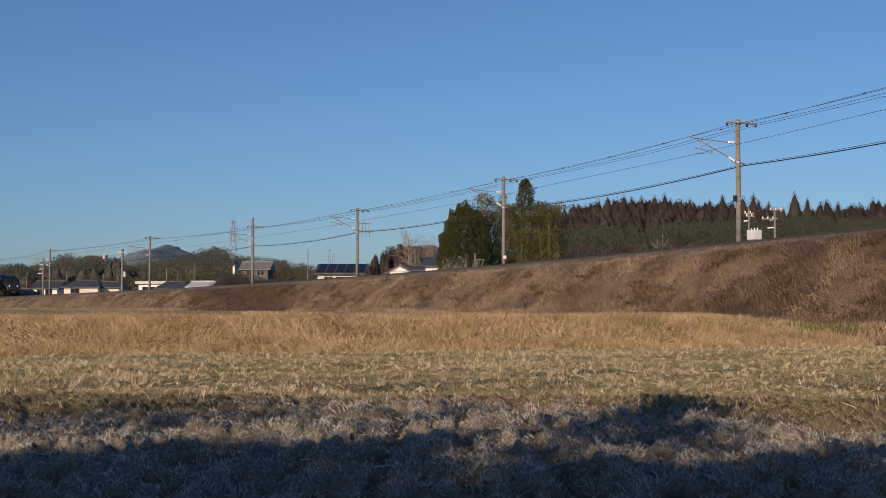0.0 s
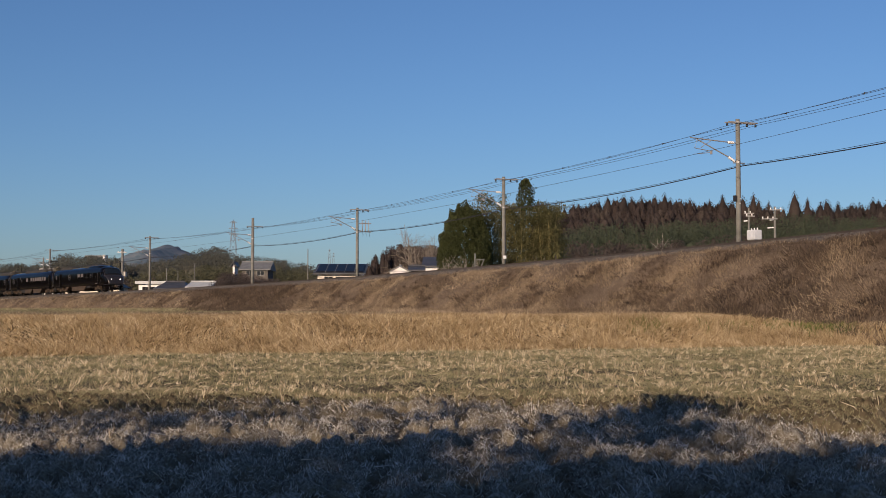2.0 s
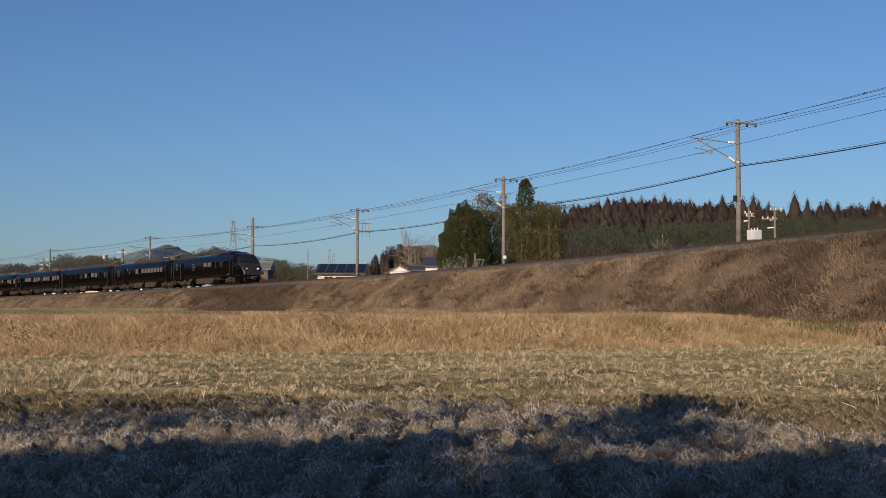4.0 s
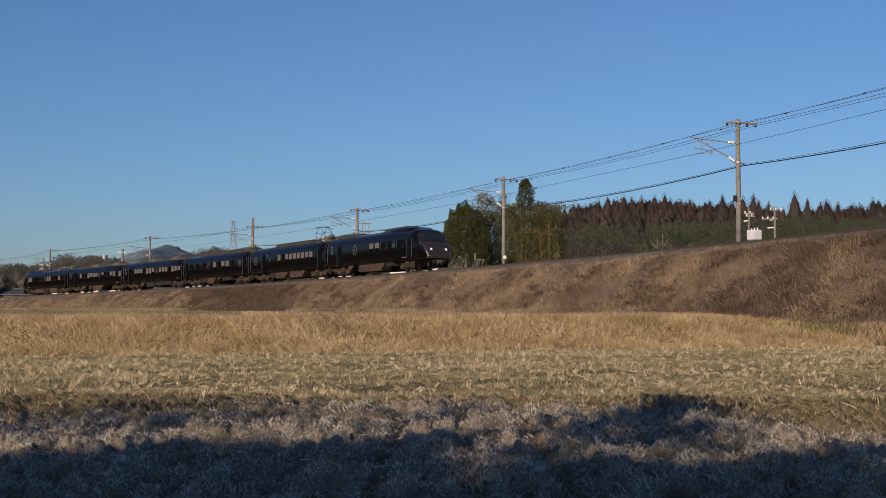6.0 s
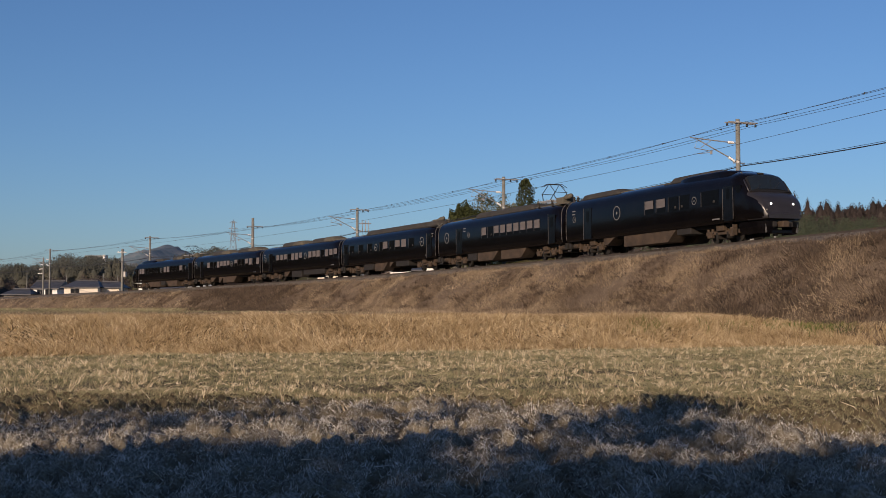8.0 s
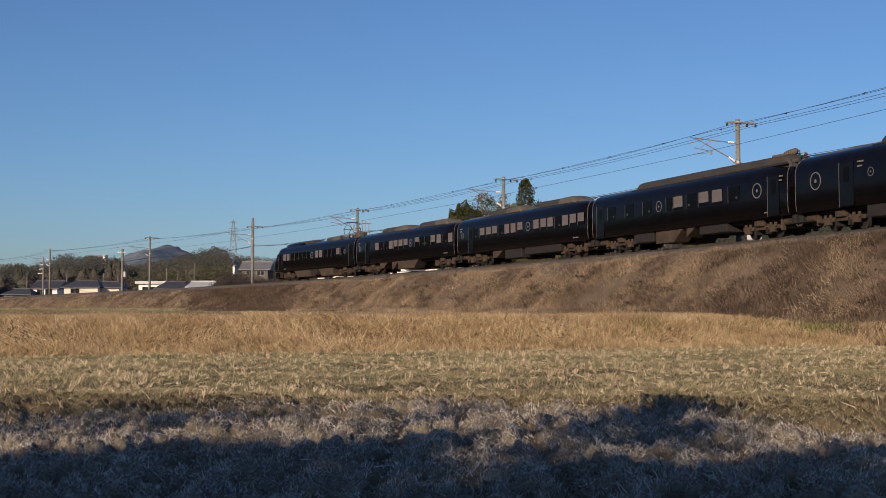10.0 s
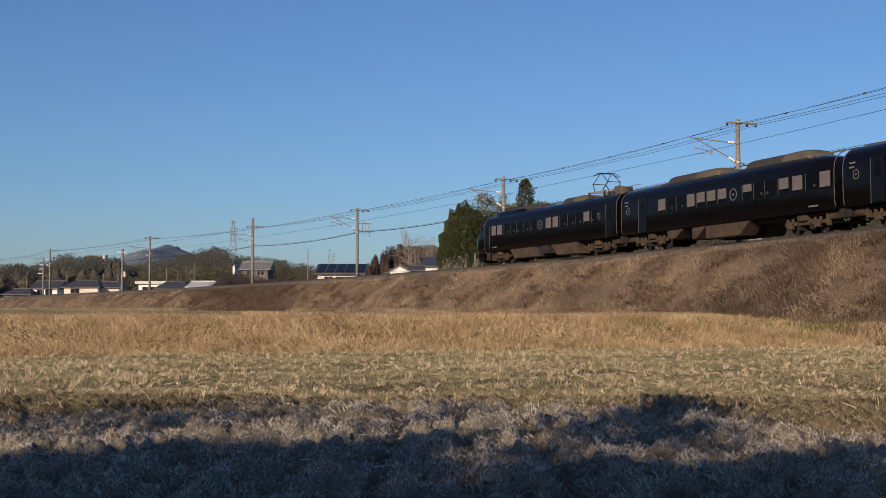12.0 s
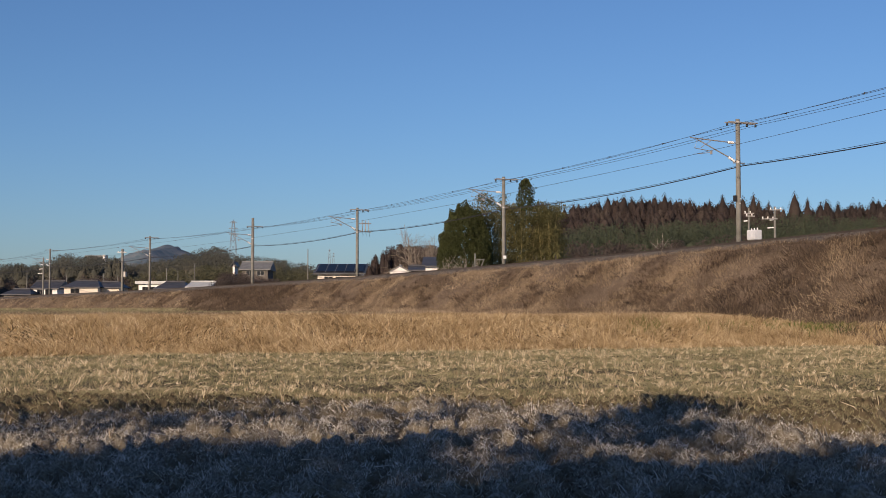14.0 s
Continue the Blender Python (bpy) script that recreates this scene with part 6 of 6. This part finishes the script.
def utility_pole(px, top_y, d, r, label, arms=(), box_at=None, lamps=0):
    t = sight(px, top_y, d)
    g = float(ground_height(t.x, d))
    h = t.z - g
    p = thing("utility_pole", label, "utility pole", Matrix.Translation((t.x, d, g)))
    part("post", tube((0, 0, -0.5), (0, 0, h), r * 1.25, r * 0.85, 12), CONCRETE, p, "", True)
    for dz, x0, x1 in arms:
        part("crossarm", box(x0, x1, -r - 0.08, -r, h - dz - 0.04, h - dz + 0.04), GALVANISED, p)
        for x in np.arange(x0 + 0.1, x1, max(0.45, (x1 - x0) / 4)):
            part("insulator", tube((x, -r - 0.04, h - dz + 0.04), (x, -r - 0.04, h - dz + 0.2), 0.045, 0.06, 8), PORCELAIN, p)
    if box_at is not None:
        part("transformer", tube((0.38, 0, h - box_at - 0.75), (0.38, 0, h - box_at), 0.27, 0.27, 14), GALVANISED, p, "grey drum transformer")
        part("transformer_bracket", box(0, 0.4, -0.05, 0.05, h - box_at - 0.8, h - box_at - 0.74), GALVANISED, p)
    for k in range(lamps):
        part("drop_insulator", tube((-0.45 - 0.2 * k, 0, h - 1.2 - 0.7 * k), (-0.1, 0, h - 1.15 - 0.7 * k), 0.06, 0.06, 8), PORCELAIN, p)
    return p


def pylon(px, top_y, d, label, base_w=7.0):
    t = sight(px, top_y, d)
    g = float(ground_height(t.x, d))
    h = t.z - g
    p = thing("pylon", label, "pylon", Matrix.Translation((t.x, d, g)))
    half = lambda z: base_w / 2 * (1 - z / h) ** 0.9 + 0.5
    levels = np.linspace(0, h * 0.97, 13)
    for sx in (-1, 1):
        for sy in (-1, 1):
            bm = bmesh.new()
            for a, b in zip(levels[:-1], levels[1:]):
                tube((sx * half(a), sy * half(a), a), (sx * half(b), sy * half(b), b), 0.13, None, 4, bm)
            part("leg", bm, PYLON_STEEL, p)
    bm = bmesh.new()
    for a, b in zip(levels[:-1], levels[1:]):
        for sy in (-1, 1):
            tube((-half(a), sy * half(a), a), (half(b), sy * half(b), b), 0.06, None, 4, bm)
            tube((half(a), sy * half(a), a), (-half(b), sy * half(b), b), 0.06, None, 4, bm)
            tube((sy * half(a), -half(a), a), (sy * half(b), half(b), b), 0.06, None, 4, bm)
    part("lattice", bm, PYLON_STEEL, p)
    for f, w in ((0.95, 2.6), (0.87, 3.2), (0.79, 3.2)):
        bm = tube((-w, 0, h * f), (w, 0, h * f), 0.14, None, 4)
        tube((-w, 0, h * f), (0, 0, h * f + 1.6), 0.1, None, 4, bm)
        tube((w, 0, h * f), (0, 0, h * f + 1.6), 0.1, None, 4, bm)
        part("crossarm", bm, PYLON_STEEL, p)
    part("peak", tube((0, 0, h * 0.95), (0, 0, h), 0.3, 0.05, 4), PYLON_STEEL, p)
    return p


def build_village():
    house("white-walled house with a dark tiled roof behind the embankment", 54, 106, 510, 498, 235, 7, WHITE_WALL, DARK_TILE, "gable", windows=((0.3, 1.2, 1.2, 0.35), (0.65, 1.2, 1.3, 0.3)))
    house("cream-walled bungalow with a broad dark hipped roof", 108, 178, 508, 497, 226, 8, CREAM_WALL, DARK_TILE, "hip", windows=((0.33, 1.5, 1.1, 0.35),))
    house("low cream annex with a dark tiled roof", 160, 216, 509, 499, 228, 6, CREAM_WALL, DARK_TILE, "hip", windows=((0.2, 1.0, 1.2, 0.3),))
    house("white shed with a flat pale roof", 240, 298, 503, 498.5, 215, 6, WHITE_WALL, PALE_ROOF, "flat", windows=((0.25, 0.9, 1.2, 0.5), (0.5, 0.9, 1.2, 0.5)))
    house("low house whose dark roof shows over the bank", 272, 332, 511, 499, 208, 7, CREAM_WALL, DARK_TILE, "hip")
    house("shed with a pale grey metal roof and white gable", 328, 375, 508, 499, 202, 5, WHITE_WALL, PALE_ROOF, "gable", turn=-8)
    # wall colour darkened for the shade below the roof
    house("two-storey house with shade-darkened walls and a grey tiled gable roof", 423, 479, 477, 464, 225, 7, BROWN_WALL, GREY_TILE, "gable", windows=((0.3, 1.2, 1.1, 0.3), (0.72, 1.2, 1.1, 0.3)))
    house("small white-gabled outbuilding beside the two-storey house", 407, 420, 471, 465, 238, 4, WHITE_WALL, DARK_TILE, "gable", gable_front=True)
    hs = house("low grey building with solar panels on its sloping roof", 555, 647, 484, 466, 158, 5, CREAM_WALL, DARK_TILE, "lean", windows=((0.25, 1.0, 0.9, 0.45), (0.6, 2.0, 0.9, 0.45)))
    rf = [c for c in hs.children if c.name.startswith("roof")][0]
    zs = [v.co.z for v in rf.data.vertices]
    he, hr = zs[0], max(zs)
    w = (sight(647, 484, 158).x - sight(555, 484, 158).x)
    slope = math.atan2(hr - he, 6.0)
    for k in range(5):
        cw = (w - 0.5) / 5
        bm = box(-cw / 2 + 0.06, cw / 2 - 0.06, -2.55, 2.55, 0.06, 0.12, 0.01)
        pn = part("solar_panel", bm, SOLAR, hs, "dark blue solar panel in a pale frame")
        pn.matrix_basis = Matrix.Translation((-w / 2 + 0.25 + cw * (k + 0.5), 2.5, (he + hr) / 2)) @ Matrix.Rotation(slope, 4, "X")
        part("panel_frame", box(-cw / 2 + 0.01, -cw / 2 + 0.06, -2.6, 2.6, 0.02, 0.14), FRAME, pn)
    house("small white gabled house behind the embankment", 688, 727, 480.5, 471, 160, 5, WHITE_WALL, GREY_TILE, "gable", gable_front=True, over=0.15)
    house("house with a long dull tiled roof", 722, 752, 478, 471, 168, 5, BROWN_WALL, DARK_TILE, "gable")
    house("house with a dark blue-grey roof beside the evergreen", 747, 783, 471, 453, 178, 6, WHITE_WALL, DARK_TILE, "lean")
    house("long low house with a dull roof", 2, 56, 521, 512, 230, 6, GREY_WALL, DARK_TILE, "hip")
    house("long pale building among the trees of the far hill", 150, 183, 456, 453, 690, 9, DARK_TILE, GREY_TILE, "flat")
    house("white block among the trees of the far hill", 181.5, 186.5, 453, 451.5, 660, 5, WHITE_WALL, PALE_ROOF, "flat", over=0.1)
    # posts
    utility_pole(217, 441, 190, 0.2, "concrete utility pole with a grey transformer", ((0.5, -0.7, 0.7),), 3.4, 0)
    utility_pole(77, 456, 206, 0.14, "concrete pole with white insulators in a bracket", (), None, 3)
    utility_pole(545, 441, 168, 0.065, "slim pale pole beside the house")
    utility_pole(1325, 368, 112, 0.09, "grey pole with crossarms and white insulators", ((0.5, -0.45, 0.45), (0.75, -0.3, 0.5)), None, 1)
    utility_pole(1371, 366, 112, 0.11, "grey pole with a long crossarm and hanging cables", ((0.3, -0.5, 0.7), (1.1, -1.2, 0.2)), None, 2)
    for px, ty, d in ((315, 480, 320), (208, 488, 300), (344, 466, 310), (295, 474, 310), (48, 478, 300), (183, 484, 280), (118, 486, 300)):
        utility_pole(px, ty, d, 0.1, "thin grey pole among the houses")
    # cabinet beside the track
    ENAMEL = surface("white_enamel", (0.5, 0.53, 0.57), (0.64, 0.66, 0.69), 3, 40, 0.4, bump=0.05)
    c = thing("equipment_cabinet", "white equipment cubicle on a tall concrete base", "cabinet", along(9.2, 15.0))
    part("base", box(-0.3, 0.3, -0.3, 0.3, -3.2, 1.62), CONCRETE, c)
    part("body", box(-0.33, 0.33, -0.42, 0.42, 1.6, 2.3, 0.05), ENAMEL, c, "white painted steel case")
    for y in (-0.3, 0.0, 0.3):
        part("door", box(-0.35, -0.33, y - 0.1, y + 0.1, 1.68, 2.22, 0.005), ENAMEL, c)
    for y in (-0.35, 0.0, 0.32):
        part("bushing", tube((0, y, 2.3), (0, y, 2.46), 0.05, 0.03, 8), PORCELAIN, c)
    # braced post by the line
    s = -19.0
    b = thing("braced_post", "short pale concrete post with a slanting brace", "post", along(s, 7.0))
    part("post", box(-0.05, 0.05, -0.05, 0.05, -3.0, 1.85, 0.01), CONCRETE, b)
    part("arm", box(0.0, 0.95, -0.05, 0.05, 1.25, 1.35), CONCRETE, b)
    part("brace", tube((0.9, 0, 1.3), (0.2, 0, -0.3), 0.05), CONCRETE, b)
    pylon(413, 388, 900, "steel lattice power pylon on the skyline")
    pylon(583, 440, 2000, "very distant pale power pylon")
    pylon(590, 446, 2300, "very distant pale power pylon")


build_village()


# ---- what moves ----
def motions():
    for i, car in enumerate(TRAIN):
        rows = []
        for k in range(29):
            t = k * 0.5
            s = train_s(t) - 20.5 * i
            rows.append((t, car_pose(s + 17.3, s + 3.2, i == 5)))
        walk(car, rows)


motions()
